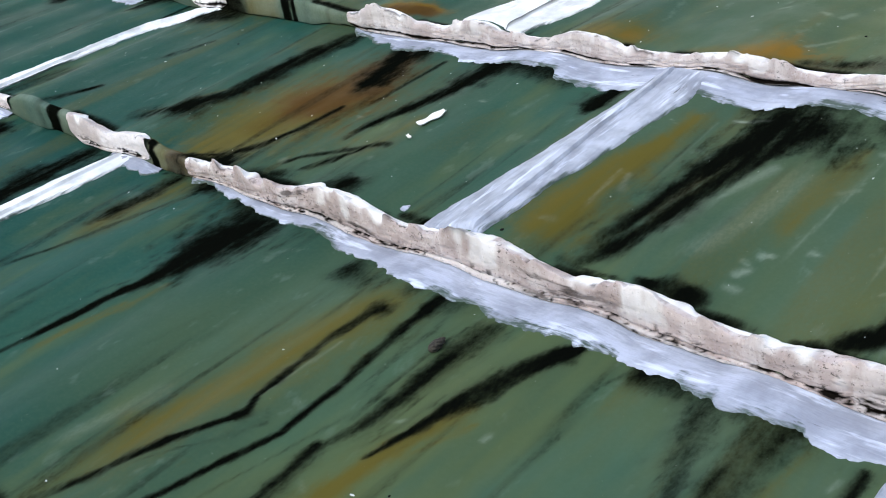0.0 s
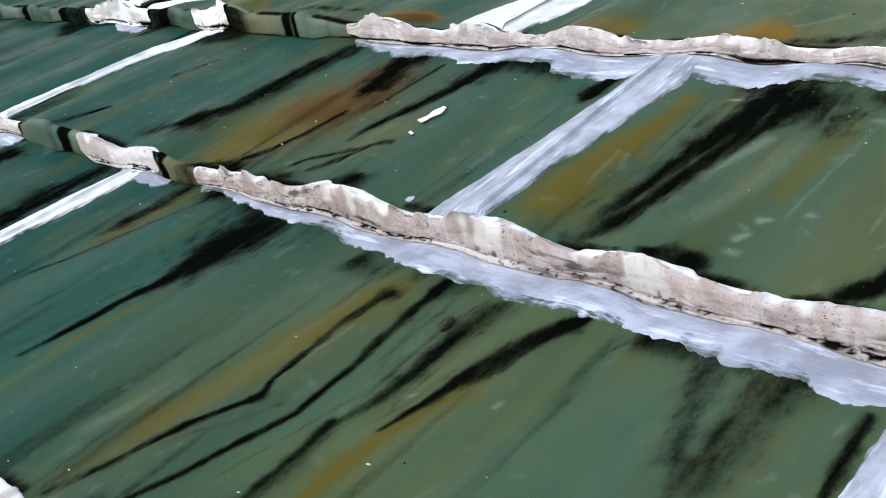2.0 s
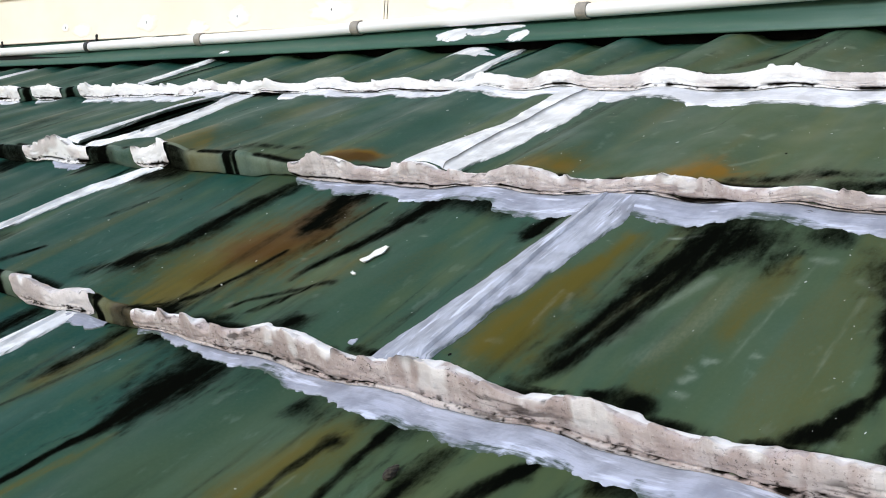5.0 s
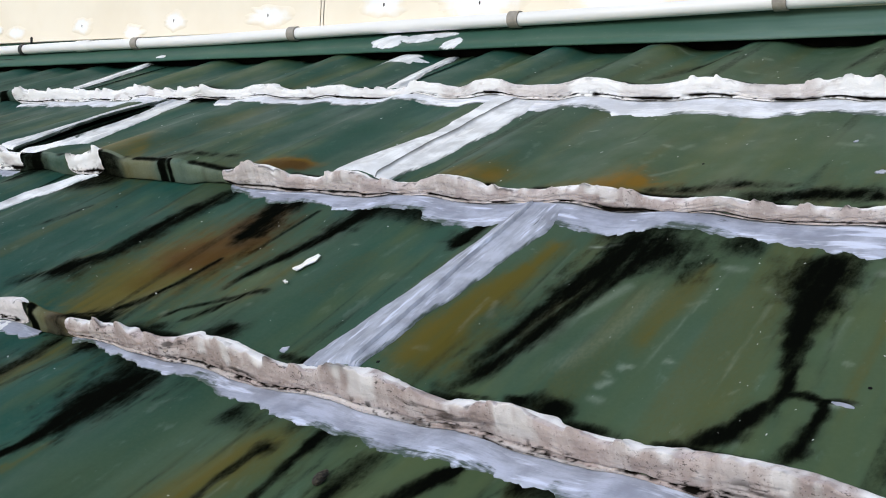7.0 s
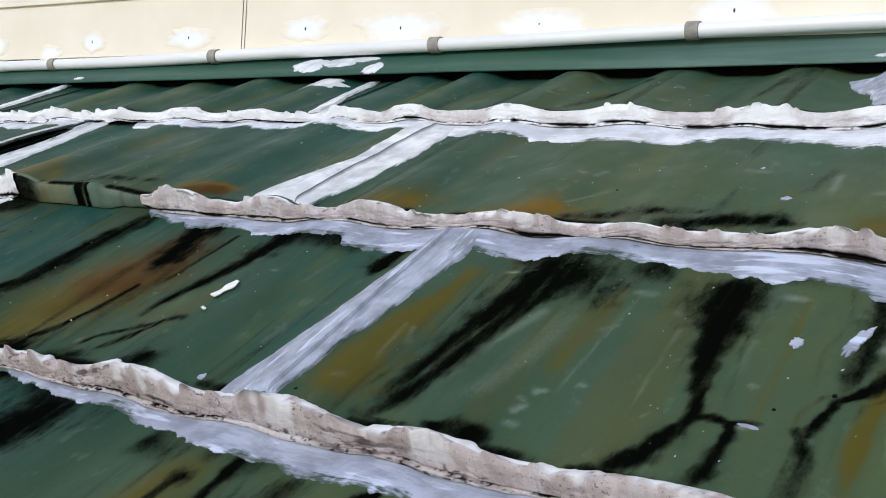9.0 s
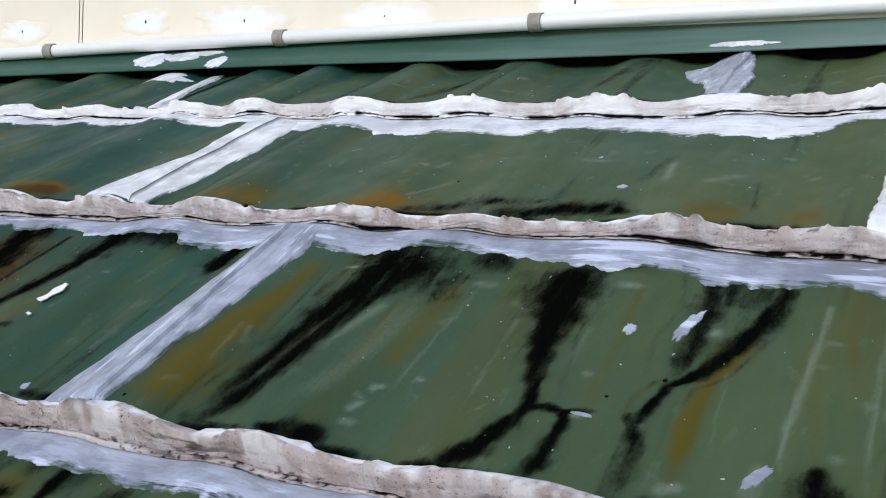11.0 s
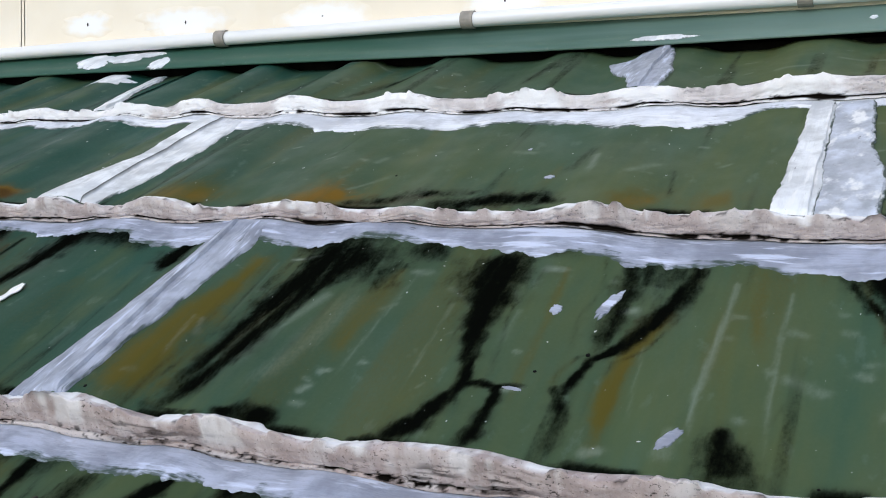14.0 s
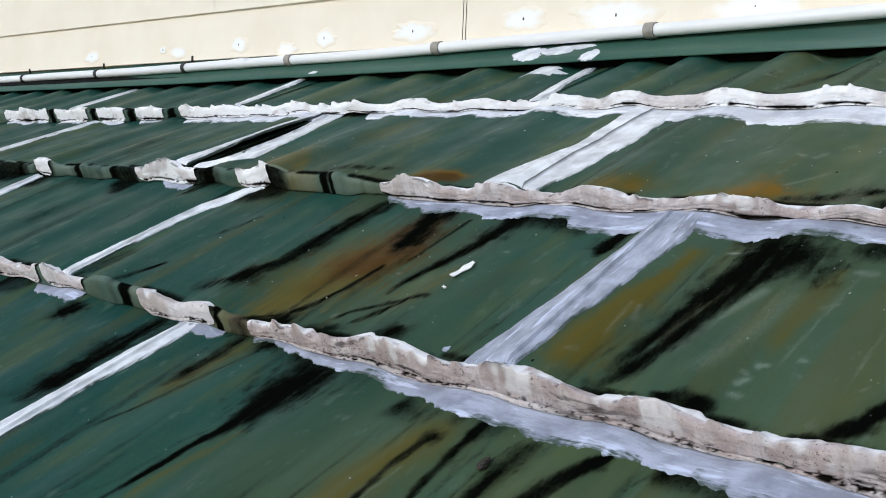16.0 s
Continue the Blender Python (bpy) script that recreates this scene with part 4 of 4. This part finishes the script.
# middle riser
part("riser_sealant", riser_coat(4, -0.51, 1.4, steps((-0.51, 0.25), (-0.1, 0.12), (1.4, 0.1)), 0.004), roof, "dusty pinkish grey sealant on the riser")
part("apron_sealant", apron_coat(4, -0.50, 1.4, steps((-0.50, 0.015), (-0.4, 0.03), (-0.12, 0.032), (-0.1, 0.055), (-0.02, 0.052), (0.16, 0.043), (0.265, 0.026), (0.35, 0.04), (0.43, 0.058), (0.47, 0.042), (0.53, 0.054), (0.61, 0.056), (0.64, 0.044), (0.745, 0.055), (1.4, 0.045))), roof, APRON_LABEL)
for a, b in ((-0.895, -0.795), (-1.25, -1.03), (-1.69, -1.62)):
    part("riser_sealant", riser_coat(4, a, b, full, 0.005), roof, "white sealant daub on the riser")
part("apron_sealant", apron_coat(4, -1.16, -1.05, steps((-1.2, 0.012), (-1.0, 0.022))), roof, APRON_LABEL)
# upper riser, freshly painted
part("riser_sealant", riser_coat(5, -1.62, 1.4, steps((-1.6, 1.0), (0.3, 1.0), (0.5, 0.35), (0.6, 0.8), (1.4, 0.7)), 0.006), roof, "fresh white sealant on the riser")
part("apron_sealant", apron_coat(5, -1.6, -1.03, steps((-1.6, 0.03), (-1.2, 0.035)), FRESH_APRON), roof, "fresh white sealant below the riser")
part("apron_sealant", apron_coat(5, -0.92, 1.4, steps((-0.92, 0.03), (-0.37, 0.03), (-0.05, 0.055), (0.13, 0.072), (0.288, 0.055), (0.38, 0.05), (0.44, 0.085), (0.56, 0.072), (0.63, 0.02), (0.83, 0.025), (0.9, 0.05), (1.4, 0.03)), FRESH_APRON), roof, "fresh white sealant below the riser")
for a, b in ((-1.83, -1.70), (-2.03, -1.89), (-2.27, -2.09), (-2.6, -2.32), (-2.95, -2.7), (-3.3, -3.02)):
    part("riser_sealant", riser_coat(5, a, b, full, 0.006), roof, "white sealant daub on the riser")
    part("apron_sealant", apron_coat(5, a + 0.01, b - 0.01, steps((-4, 0.02), (0, 0.02)), FRESH_APRON), roof, "fresh white sealant below the riser")


# ---- sealant strips over the side joints ----
def joint_strip(k, joint, left, right, y_from, y_to, crack=True, material=None, lift=0.0):
    """A strip over a side joint; left and right give its edges along y."""
    ys = np.arange(y_from, y_to, 0.0028)
    l, r = left(ys), right(ys)
    wl = 0.008 * (fbm(ys * 20, ys * 0 + k, 11 + k) - 0.5) + 0.003 * (fbm(ys * 130, ys * 0, 12 + k, 3) - 0.5)
    wr = 0.010 * (fbm(ys * 20, ys * 0 + k, 13 + k) - 0.5) + 0.0035 * (fbm(ys * 130, ys * 0, 14 + k, 3) - 0.5)
    l, r = l + wl, r + wr
    mid = np.clip(joint + 0.006 * (fbm(ys * 14, ys * 0 + k, 16 + k) - 0.5), l + 0.004, r - 0.004)
    cols, edge, grime = [], [], []
    qs = np.r_[np.linspace(0, 0.9, 10), 0.98, 0.994, 1.0, 1.0, 1.006, 1.02, np.linspace(1.08, 2, 11)]
    tail = sstep(0, 0.012, ys - y_from) * (1 - sstep(-0.012, 0, ys - y_to))
    for number, q in enumerate(qs):
        x = l + (mid - l) * q if number < 13 else mid + 0.0005 + (r - mid - 0.0005) * (q - 1)
        out = np.minimum(q, 2 - q)
        h = 0.0022 * min(1.0, out * 6) + 0.0008
        if number < 13:
            h = h + 0.0026 * sstep(0.3, 1.0, q) * tail + lifted(k, joint, x, ys)
        elif joint == -1.07:
            h = h + lifted(k, joint, np.minimum(x, joint), ys)
        z = course_z(k, x, ys) + h + 0.0012 * (fbm(x * 180, ys * 25, 19 + k) - 0.5)
        z = z - 0.004 * (1 - sstep(0, 0.005, ys - y_from))
        if q in (0.0, 2.0):
            z = z - 0.003
        cols.append(np.stack([x, ys, z], -1))
        side = np.minimum(np.abs(x - l), np.abs(r - x)) / np.minimum(0.012, 0.16 * (r - l))
        edge.append(np.minimum(1, side))
        g = 0.85 * (number == 12) * sstep(0.12, 0.30, fbm(ys * 22, ys * 0, 29 + k)) if crack else 0 * ys
        grime.append(g + 0 * x)
    P = np.array(cols).transpose(1, 0, 2)[:, ::1]
    return grid_mesh("joint_sealant", P, material or WHITE, {"edge": np.array(edge).T, "grime": np.array(grime).T})


def strip(k, joint, pairs_left, pairs_right, y_from, y_to, label="white sealant strip over a side joint", **more):
    part("joint_sealant", joint_strip(k, joint, steps(*pairs_left), steps(*pairs_right), y_from, y_to, **more), roof, label)


strip(3, 0.035, ((0.0, -0.044), (0.124, -0.016), (0.268, 0.016), (0.35, 0.024)), ((0.0, 0.048), (0.127, 0.061), (0.27, 0.085), (0.35, 0.089)), 0.004, 0.362, crack=False, material=JOINT)
strip(3, -0.915, ((0.0, -0.938), (0.17, -0.926), (0.275, -0.909), (0.36, -0.862)), ((0.0, -0.911), (0.15, -0.903), (0.26, -0.887), (0.36, -0.815)), 0.0, 0.362, crack=False)
strip(3, -1.68, ((0.0, -1.69), (0.36, -1.69)), ((0.0, -1.665), (0.36, -1.665)), 0.0, 0.36, crack=False)
strip(2, -0.57, ((-0.43, -0.64), (-0.15, -0.613), (-0.09, -0.610), (-0.04, -0.600), (0.0, -0.578)), ((-0.43, -0.57), (-0.18, -0.550), (-0.08, -0.538), (0.0, -0.535)), -0.42, -0.006, crack=False)
strip(2, 0.49, ((-0.43, 0.464), (-0.16, 0.460), (0.0, 0.452)), ((-0.43, 0.55), (0.0, 0.535)), -0.42, -0.05, crack=False, material=JOINT)
strip(4, -0.225, ((0.37, -0.310), (0.41, -0.296), (0.54, -0.248), (0.74, -0.268)), ((0.37, -0.200), (0.47, -0.178), (0.58, -0.166), (0.74, -0.180)), 0.376, 0.732)
strip(4, -1.07, ((0.37, -1.108), (0.74, -1.098)), ((0.37, -1.0705), (0.74, -1.0705)), 0.376, 0.732, crack=False)
strip(4, -9.0, ((0.37, -1.060), (0.42, -0.985), (0.55, -0.995), (0.74, -1.055)), ((0.37, -1.010), (0.44, -0.935), (0.55, -0.945), (0.74, -1.000)), 0.376, 0.732, crack=False)
strip(4, -2.04, ((0.37, -2.055), (0.74, -2.05)), ((0.37, -2.02), (0.74, -2.02)), 0.376, 0.73, crack=False)
strip(4, 0.70, ((0.37, 0.664), (0.59, 0.667), (0.74, 0.668)), ((0.37, 0.710), (0.74, 0.702)), 0.372, 0.732, crack=False)
strip(4, 9.0, ((0.37, 0.702), (0.74, 0.695)), ((0.37, 0.772), (0.50, 0.770), (0.56, 0.756), (0.74, 0.748)), 0.372, 0.732, "bluish worn sealant beside a side joint", crack=False, material=BLUISH)
strip(5, -0.475, ((0.74, -0.498), (0.84, -0.525), (0.97, -0.538)), ((0.74, -0.452), (0.84, -0.487), (0.97, -0.508)), 0.746, 0.978, crack=False)
strip(5, -1.355, ((0.74, -1.402), (0.97, -1.422)), ((0.74, -1.376), (0.97, -1.398)), 0.746, 0.975, crack=False)
strip(5, -2.2, ((0.74, -2.21), (0.97, -2.21)), ((0.74, -2.18), (0.97, -2.185)), 0.746, 0.975, crack=False)
strip(5, 0.445, ((0.74, 0.432), (0.82, 0.408), (0.86, 0.375), (0.92, 0.352), (0.94, 0.385), (0.97, 0.392)), ((0.74, 0.474), (0.83, 0.476), (0.97, 0.446)), 0.746, 0.978, crack=False, material=JOINT)


# ---- thin blots of paint and filler ----
def blot_mesh(name, cx, cy, rx, ry, seed, surface, material, thick=0.0012, turn=0.0, rough=0.45, feather=3.0):
    """A thin, irregular blot lying on a surface given as z(x, y)."""
    rings, n = 6, 56
    ang = np.linspace(0, 2 * math.pi, n + 1)
    r = 0.75 + rough * 1.6 * (fbm(np.cos(ang) * 2.2 + 5, np.sin(ang) * 2.2 + seed, seed, 4) - 0.5)
    r[-1] = r[0]
    P, E = [], []
    for j in range(rings + 1):
        q = j / rings
        dx, dy = rx * r * q * np.cos(ang), ry * r * q * np.sin(ang)
        x = cx + dx * math.cos(turn) - dy * math.sin(turn)
        y = cy + dx * math.sin(turn) + dy * math.cos(turn)
        P.append(np.stack([x, y, surface(x, y) + thick * (1 - q**5) + (0.0004 if j < rings else -0.001)], -1))
        E.append(np.full_like(ang, min(1.0, (1 - q) * feather)))
    return grid_mesh(name, np.array(P)[:, ::-1], material, {"edge": np.array(E), "grime": np.zeros((rings + 1, n + 1))})


def on_course(k):
    return lambda x, y: course_z(k, x, y)


for cx, cy, rx, ry, seed, k in (
    (0.484, 0.216, 0.008, 0.014, 3, 3), (0.531, 0.238, 0.008, 0.040, 4, 3), (0.481, 0.088, 0.012, 0.003, 6, 3), (0.398, 0.484, 0.010, 0.009, 7, 4),
    (0.34, 0.585, 0.004, 0.006, 9, 4), (0.627, 0.049, 0.009, 0.022, 11, 3), (0.875, 0.085, 0.008, 0.006, 12, 3), (-0.074, 0.023, 0.006, 0.009, 13, 3),
):
    part("paint_splash", blot_mesh("paint_splash", cx, cy, rx, ry, seed, on_course(k), APRON, 0.0006, turn=-0.25 * (seed % 3), rough=0.42, feather=1.6), roof)

# ---- apron flashing along the wall ----
flashing = thing("flashing", ROOF, "dark green painted apron flashing below the wall", "flashing", kind="structure")


def flash_low(x):
    return np.interp(x, (-6, -2, -1, -0.3, 0.1, 0.5, 1.0), (-0.046, -0.036, -0.026, -0.019, -0.018, -0.013, -0.003)) + 0.002 * (fbm(x * 3, x * 0, 2) - 0.5)


fx = np.arange(-6, 2.4, 0.02)
prof = [(0.962, -0.002), (0.956, -0.0015), (0.955, 0.0), (0.957, 0.0035), (0.98, 0.005), (1.01, 0.0062), (1.035, 0.0072), (1.049, 0.009), (1.0505, 0.03)]
part("sheet", grid_mesh("sheet", np.array([np.stack([fx, np.full_like(fx, y), flash_low(fx) + z], -1) for y, z in prof]), FLASH), flashing)
flat = lambda x, y: flash_low(x) + 0.0047 + (y - 0.98) * 0.04
for cx, cy, rx, ry, seed in ((-0.695, 1.000, 0.060, 0.050, 33), (-0.672, 0.978, 0.034, 0.022, 34), (-0.620, 1.008, 0.060, 0.034, 21), (-0.575, 1.020, 0.055, 0.022, 22), (-0.520, 0.975, 0.032, 0.040, 23), (0.43, 0.972, 0.075, 0.014, 24), (-1.36, 0.97, 0.02, 0.012, 26), (0.73, 1.0, 0.008, 0.01, 27), (0.85, 0.975, 0.05, 0.006, 28)):
    part("sealant_daub", blot_mesh("sealant_daub", cx, cy, rx, ry, seed, flat, WHITE, 0.0016, rough=0.35), flashing, "white sealant daub")
part("sealant_daub", blot_mesh("sealant_daub", -0.612, 0.940, 0.075, 0.038, 25, on_course(5), WHITE, 0.001, rough=0.5), roof, "white sealant daub")

# added black box: stands in for the shade in the gap under the flashing
part("gap_shade_strip", box_bm(-6.0, 0.992, -0.12, 2.4, 1.045, -0.03), flashing, "added black strip that stands in for shade below the flashing", DECK)

# ---- the cream wall above ----
foot = ROOF @ Vector((0, 1.05, -0.012))
WALL = Matrix.Translation(foot)
wall = thing("wall_north", WALL, "cream painted board wall with white filler spots", "wall", kind="structure")


def board(x0, x1, z0, z1):
    """A lapped board: its lower edge stands proud of the one below."""
    xs = np.linspace(x0 + 0.0012, x1 - 0.0012, max(2, int((x1 - x0) / 0.05)))
    prof = [(0.02, z0), (-0.0065, z0), (-0.008, z0 + 0.0015), (0.0, z1), (0.0, z1 + 0.012), (0.02, z1 + 0.012)]
    bow = 0.001 * (fbm(xs * 2, xs * 0 + z0, 3) - 0.5)
    P = np.array([np.stack([xs, y + bow, np.full_like(xs, z)], -1) for y, z in prof])
    return grid_mesh("board", P, CREAM, smooth=False)


BOARD_JOINTS = [(-6.0, -3.9, -0.913, -0.904, 2.4), (-6.0, -4.2, -1.862, 0.6, 2.4), (-6.0, -3.3, -1.1, 1.2, 2.4)]
z = 0.008
for i in range(14):
    top = 0.138 if i == 0 else z + 0.148
    cuts = BOARD_JOINTS[i % 3]
    for a, b in zip(cuts[:-1], cuts[1:]):
        part("board", board(a, b, z, top), wall)
    z = top
part("backing", box_bm(-6.0, 0.021, -0.3, 2.4, 0.12, z), wall, "", CREAM)
face = lambda x, y: y * 0.0


def wall_blot(cx, h, rx, rz, seed):
    me = blot_mesh("filler_spot", cx, h, rx * 1.35, rz * 1.4, seed, face, SPOT, 0.0008, rough=0.3, feather=1.25)
    for v in me.vertices:
        x, y, d = v.co
        slope = -0.008 * (1 - (y - 0.008) / 0.13) - 0.0008
        v.co = (x, slope - d, y)
    return me


for cx, h, rx, rz, seed in ((-1.75, 0.044, 0.05, 0.022, 1), (-1.388, 0.044, 0.042, 0.026, 2), (-1.07, 0.044, 0.075, 0.026, 3), (-0.737, 0.052, 0.062, 0.026, 4),
                            (-0.50, 0.045, 0.12, 0.035, 5), (-0.20, 0.04, 0.10, 0.03, 6), (-1.54, 0.022, 0.045, 0.02, 7), (-2.05, 0.035, 0.05, 0.018, 8), (-2.55, 0.04, 0.05, 0.02, 9), (-2.13, 0.045, 0.02, 0.012, 10), (0.15, 0.05, 0.08, 0.03, 11)):
    spot = part("filler_spot", wall_blot(cx, h, rx, rz, seed), wall, "white filler spot")
    nail = bmesh.new()
    bmesh.ops.create_cone(nail, cap_ends=True, segments=8, radius1=0.0028, radius2=0.0022, depth=0.003)
    bmesh.ops.rotate(nail, verts=nail.verts, matrix=Matrix.Rotation(radians(90), 3, "X"))
    bmesh.ops.scale(nail, verts=nail.verts, vec=(0.8, 1, 1.7))
    bmesh.ops.translate(nail, verts=nail.verts, vec=(cx, -0.0065, h))
    part("nail_head", nail, spot, "", BLACK)

# ---- conduit ----
conduit = thing("conduit_pipe", WALL, "white plastic conduit clipped along the wall foot", "pipe")
RADIUS = 0.0125


def pipe_z(x):
    return float(np.interp(x, (-3, -2, -1.2, -0.7, -0.1, 0.6, 1.2), (-0.018, -0.012, -0.004, 0.005, 0.0155, 0.026, 0.032))) + 0.001 * math.sin(x * 6.1)


def tube(x0, x1, radius, segments=20):
    xs = np.linspace(x0, x1, max(3, int((x1 - x0) / 0.05)))
    ang = np.linspace(0, 2 * math.pi, segments + 1)
    P = np.array([[(x, -RADIUS - 0.009 + radius * math.cos(a), pipe_z(x) + radius * math.sin(a)) for a in ang] for x in xs])
    return P


CUTS = [-6.0, -4.0, -1.72, 2.4]
for a, b in zip(CUTS[:-1], CUTS[1:]):
    part("pipe", grid_mesh("pipe", tube(a, b, RADIUS), PVC), conduit)
for c in CUTS[1:-1]:
    part("coupling", grid_mesh("coupling", tube(c - 0.03, c + 0.03, RADIUS + 0.0016), PVC), conduit)


def clip(x, dark):
    bm = bmesh.new()
    w, r0, r1 = (0.011 if not dark else 0.007), RADIUS + 0.0002, RADIUS + 0.0028
    n = 14
    cy, cz = -RADIUS - 0.009, pipe_z(x)
    rings = []
    for i in range(n + 1):
        a = radians(-110 + 220 * i / n) + math.pi
        rings.append([bm.verts.new((x + sx * w, cy + r * math.cos(a), cz + r * math.sin(a))) for sx, r in ((-1, r0), (-1, r1), (1, r1), (1, r0))])
    for p, q in zip(rings[:-1], rings[1:]):
        for j in range(4):
            bm.faces.new((p[j], p[(j + 1) % 4], q[(j + 1) % 4], q[j]))
    bm.faces.new(rings[0])
    bm.faces.new(rings[-1][::-1])
    bmesh.ops.recalc_face_normals(bm, faces=bm.faces)
    return bm


for x in (-5.0, -4.5, -4.0, -3.5, -3.0, -2.49, -1.99, -1.508, -0.975, -0.408, 0.09, 0.633, 1.13):
    dark = x < -1.8
    c = part("clip", clip(x, dark), conduit, "black metal clip" if dark else "dull grey saddle clip", BLACK if dark else CLIP)
    if dark:
        part("hook", box_bm(x + 0.012, -0.012, pipe_z(x) + 0.008, x + 0.019, -0.004, pipe_z(x) + 0.034, 0.002), c, "", BLACK)

# ---- loose bits on the roof ----
pod = thing("seed_pod", ROOF @ Matrix.Translation((0.079, -0.105, float(course_z(2, np.array(0.079), np.array(-0.105))))), "small dark brown seed pod on the green panel", "seed pod")
bm = bmesh.new()
bmesh.ops.create_uvsphere(bm, u_segments=14, v_segments=12, radius=1)
for v in bm.verts:
    t = v.co.z
    taper = 1.0 - 0.28 * t
    bumpy = 1 + 0.09 * math.sin(7 * math.atan2(v.co.y, v.co.x) + 9 * t)
    v.co = Vector((v.co.x * 0.0046 * taper * bumpy, t * 0.0105, v.co.y * 0.0046 * taper * bumpy + 0.0040))
part("shell", bm, pod, "", POD)


def paint_flake(x, y, length, width, turn, k=3):
    th = thing("paint_flake", ROOF @ Matrix.Translation((x, y, float(course_z(k, np.array(x), np.array(y))) + 0.0006)) @ pose(0, 0, 0, 0, 0, turn), "curled white paint flake lying on the roof", "paint flake", "paint flakes")
    us = np.linspace(-1, 1, 14)
    top, bottom = [], []
    for v in np.linspace(-1, 1, 6):
        w = width * (0.6 + 0.4 * np.cos(us * 1.3)) * (1 + 0.3 * np.sin(us * 5))
        zz = 0.0012 * us**2 + 0.0012 * v**2
        top.append(np.stack([us * length, v * w, zz + 0.0012], -1))
        bottom.append(np.stack([us * length, v * w, zz], -1))
    P = np.concatenate([np.array(top), np.array(bottom)[::-1], np.array(top)[:1]])
    part("flake", grid_mesh("flake", P, FILLER), th)


paint_flake(-0.168, 0.171, 0.019, 0.0062, 79)
paint_flake(-0.160, 0.124, 0.0045, 0.0018, -20)

specks = bmesh.new()
for x, y, r, k in ((0.810, 0.112, 0.0034, 3), (0.832, 0.164, 0.0040, 3), (0.792, 0.176, 0.003, 3), (0.532, 0.154, 0.004, 3), (0.493, 0.117, 0.0026, 3), (0.820, 0.269, 0.0026, 3), (0.825, 0.076, 0.004, 3), (0.818, 0.070, 0.0034, 3), (0.806, 0.069, 0.0026, 3), (0.193, 0.488, 0.0026, 4), (0.745, 0.015, 0.002, 3), (0.179, -0.265, 0.0018, 2), (-0.66, 0.27, 0.0025, 3), (0.775, 0.395, 0.003, 4), (0.06, 0.02, 0.003, 3), (0.255, 0.004, 0.003, 3), (0.86, 0.62, 0.003, 4), (0.89, 0.55, 0.003, 4)):
    zz = float(course_z(k, np.array(x), np.array(y)))
    bmesh.ops.create_icosphere(specks, subdivisions=1, radius=r * 0.65, matrix=Matrix.Translation((x, y, zz + r * 0.1)) @ Matrix.Diagonal((0.8 + 0.5 * ((x * 91) % 1), 1.2, 0.3, 1)))
sp = part("dirt_specks", specks, None, "", DECK)
sp.matrix_world = ROOF
tagged(sp, "tiny black dirt specks scattered on the panels", "dirt", kind="stuff")

flecks = bmesh.new()
rng = random.Random(7)
for _ in range(300):
    k = rng.choice((2, 3, 3, 3, 4, 4, 4, 5))
    y1 = BUTT_Y[k + 1] if k < 5 else 0.94
    x, y = rng.uniform(-1.0, 1.0), rng.uniform(BUTT_Y[k] + 0.02, y1 - 0.05)
    r = 0.0005 + 0.0011 * rng.random() ** 3
    zz = float(course_z(k, np.array(x), np.array(y)))
    squash = Matrix.Translation((x, y, zz + 0.0002)) @ pose(0, 0, 0, 0, 0, rng.uniform(0, 180)) @ Matrix.Diagonal((1.0 + rng.random(), 0.7, 0.25, 1))
    bmesh.ops.create_icosphere(flecks, subdivisions=1, radius=r, matrix=squash)
fl = part("sealant_flecks", flecks, None, "", FLECK)
fl.matrix_world = ROOF
tagged(fl, "tiny white sealant flecks spattered over the green panels", "paint flecks", kind="stuff")

# ---- what carries the roof, and the ground ----
eave = ROOF @ Vector((0, -1.24, -0.13))
for name, bmx in (("wall_south", box_bm(-6.0, eave.y, -3.6, 2.4, eave.y + 0.12, eave.z)), ("wall_base", box_bm(-6.0, foot.y + 0.021, -3.6, 2.4, foot.y + 0.12, foot.z - 0.3))):
    w = part(name, bmx, None, "", CREAM)
    tagged(w, "plain cream painted house wall below the roof", "wall", kind="structure")
gxy = np.linspace(-1, 1, 41)
gx, gy = np.meshgrid(np.sign(gxy) * np.abs(gxy) ** 3 * 2000, np.sign(gxy) * np.abs(gxy) ** 3 * 2000)
ground = new("ground", grid_mesh("ground", np.stack([gx, gy, np.full_like(gx, -3.6)], -1), EARTH))
tagged(ground, "bare dry ground around the house", "ground", kind="structure")
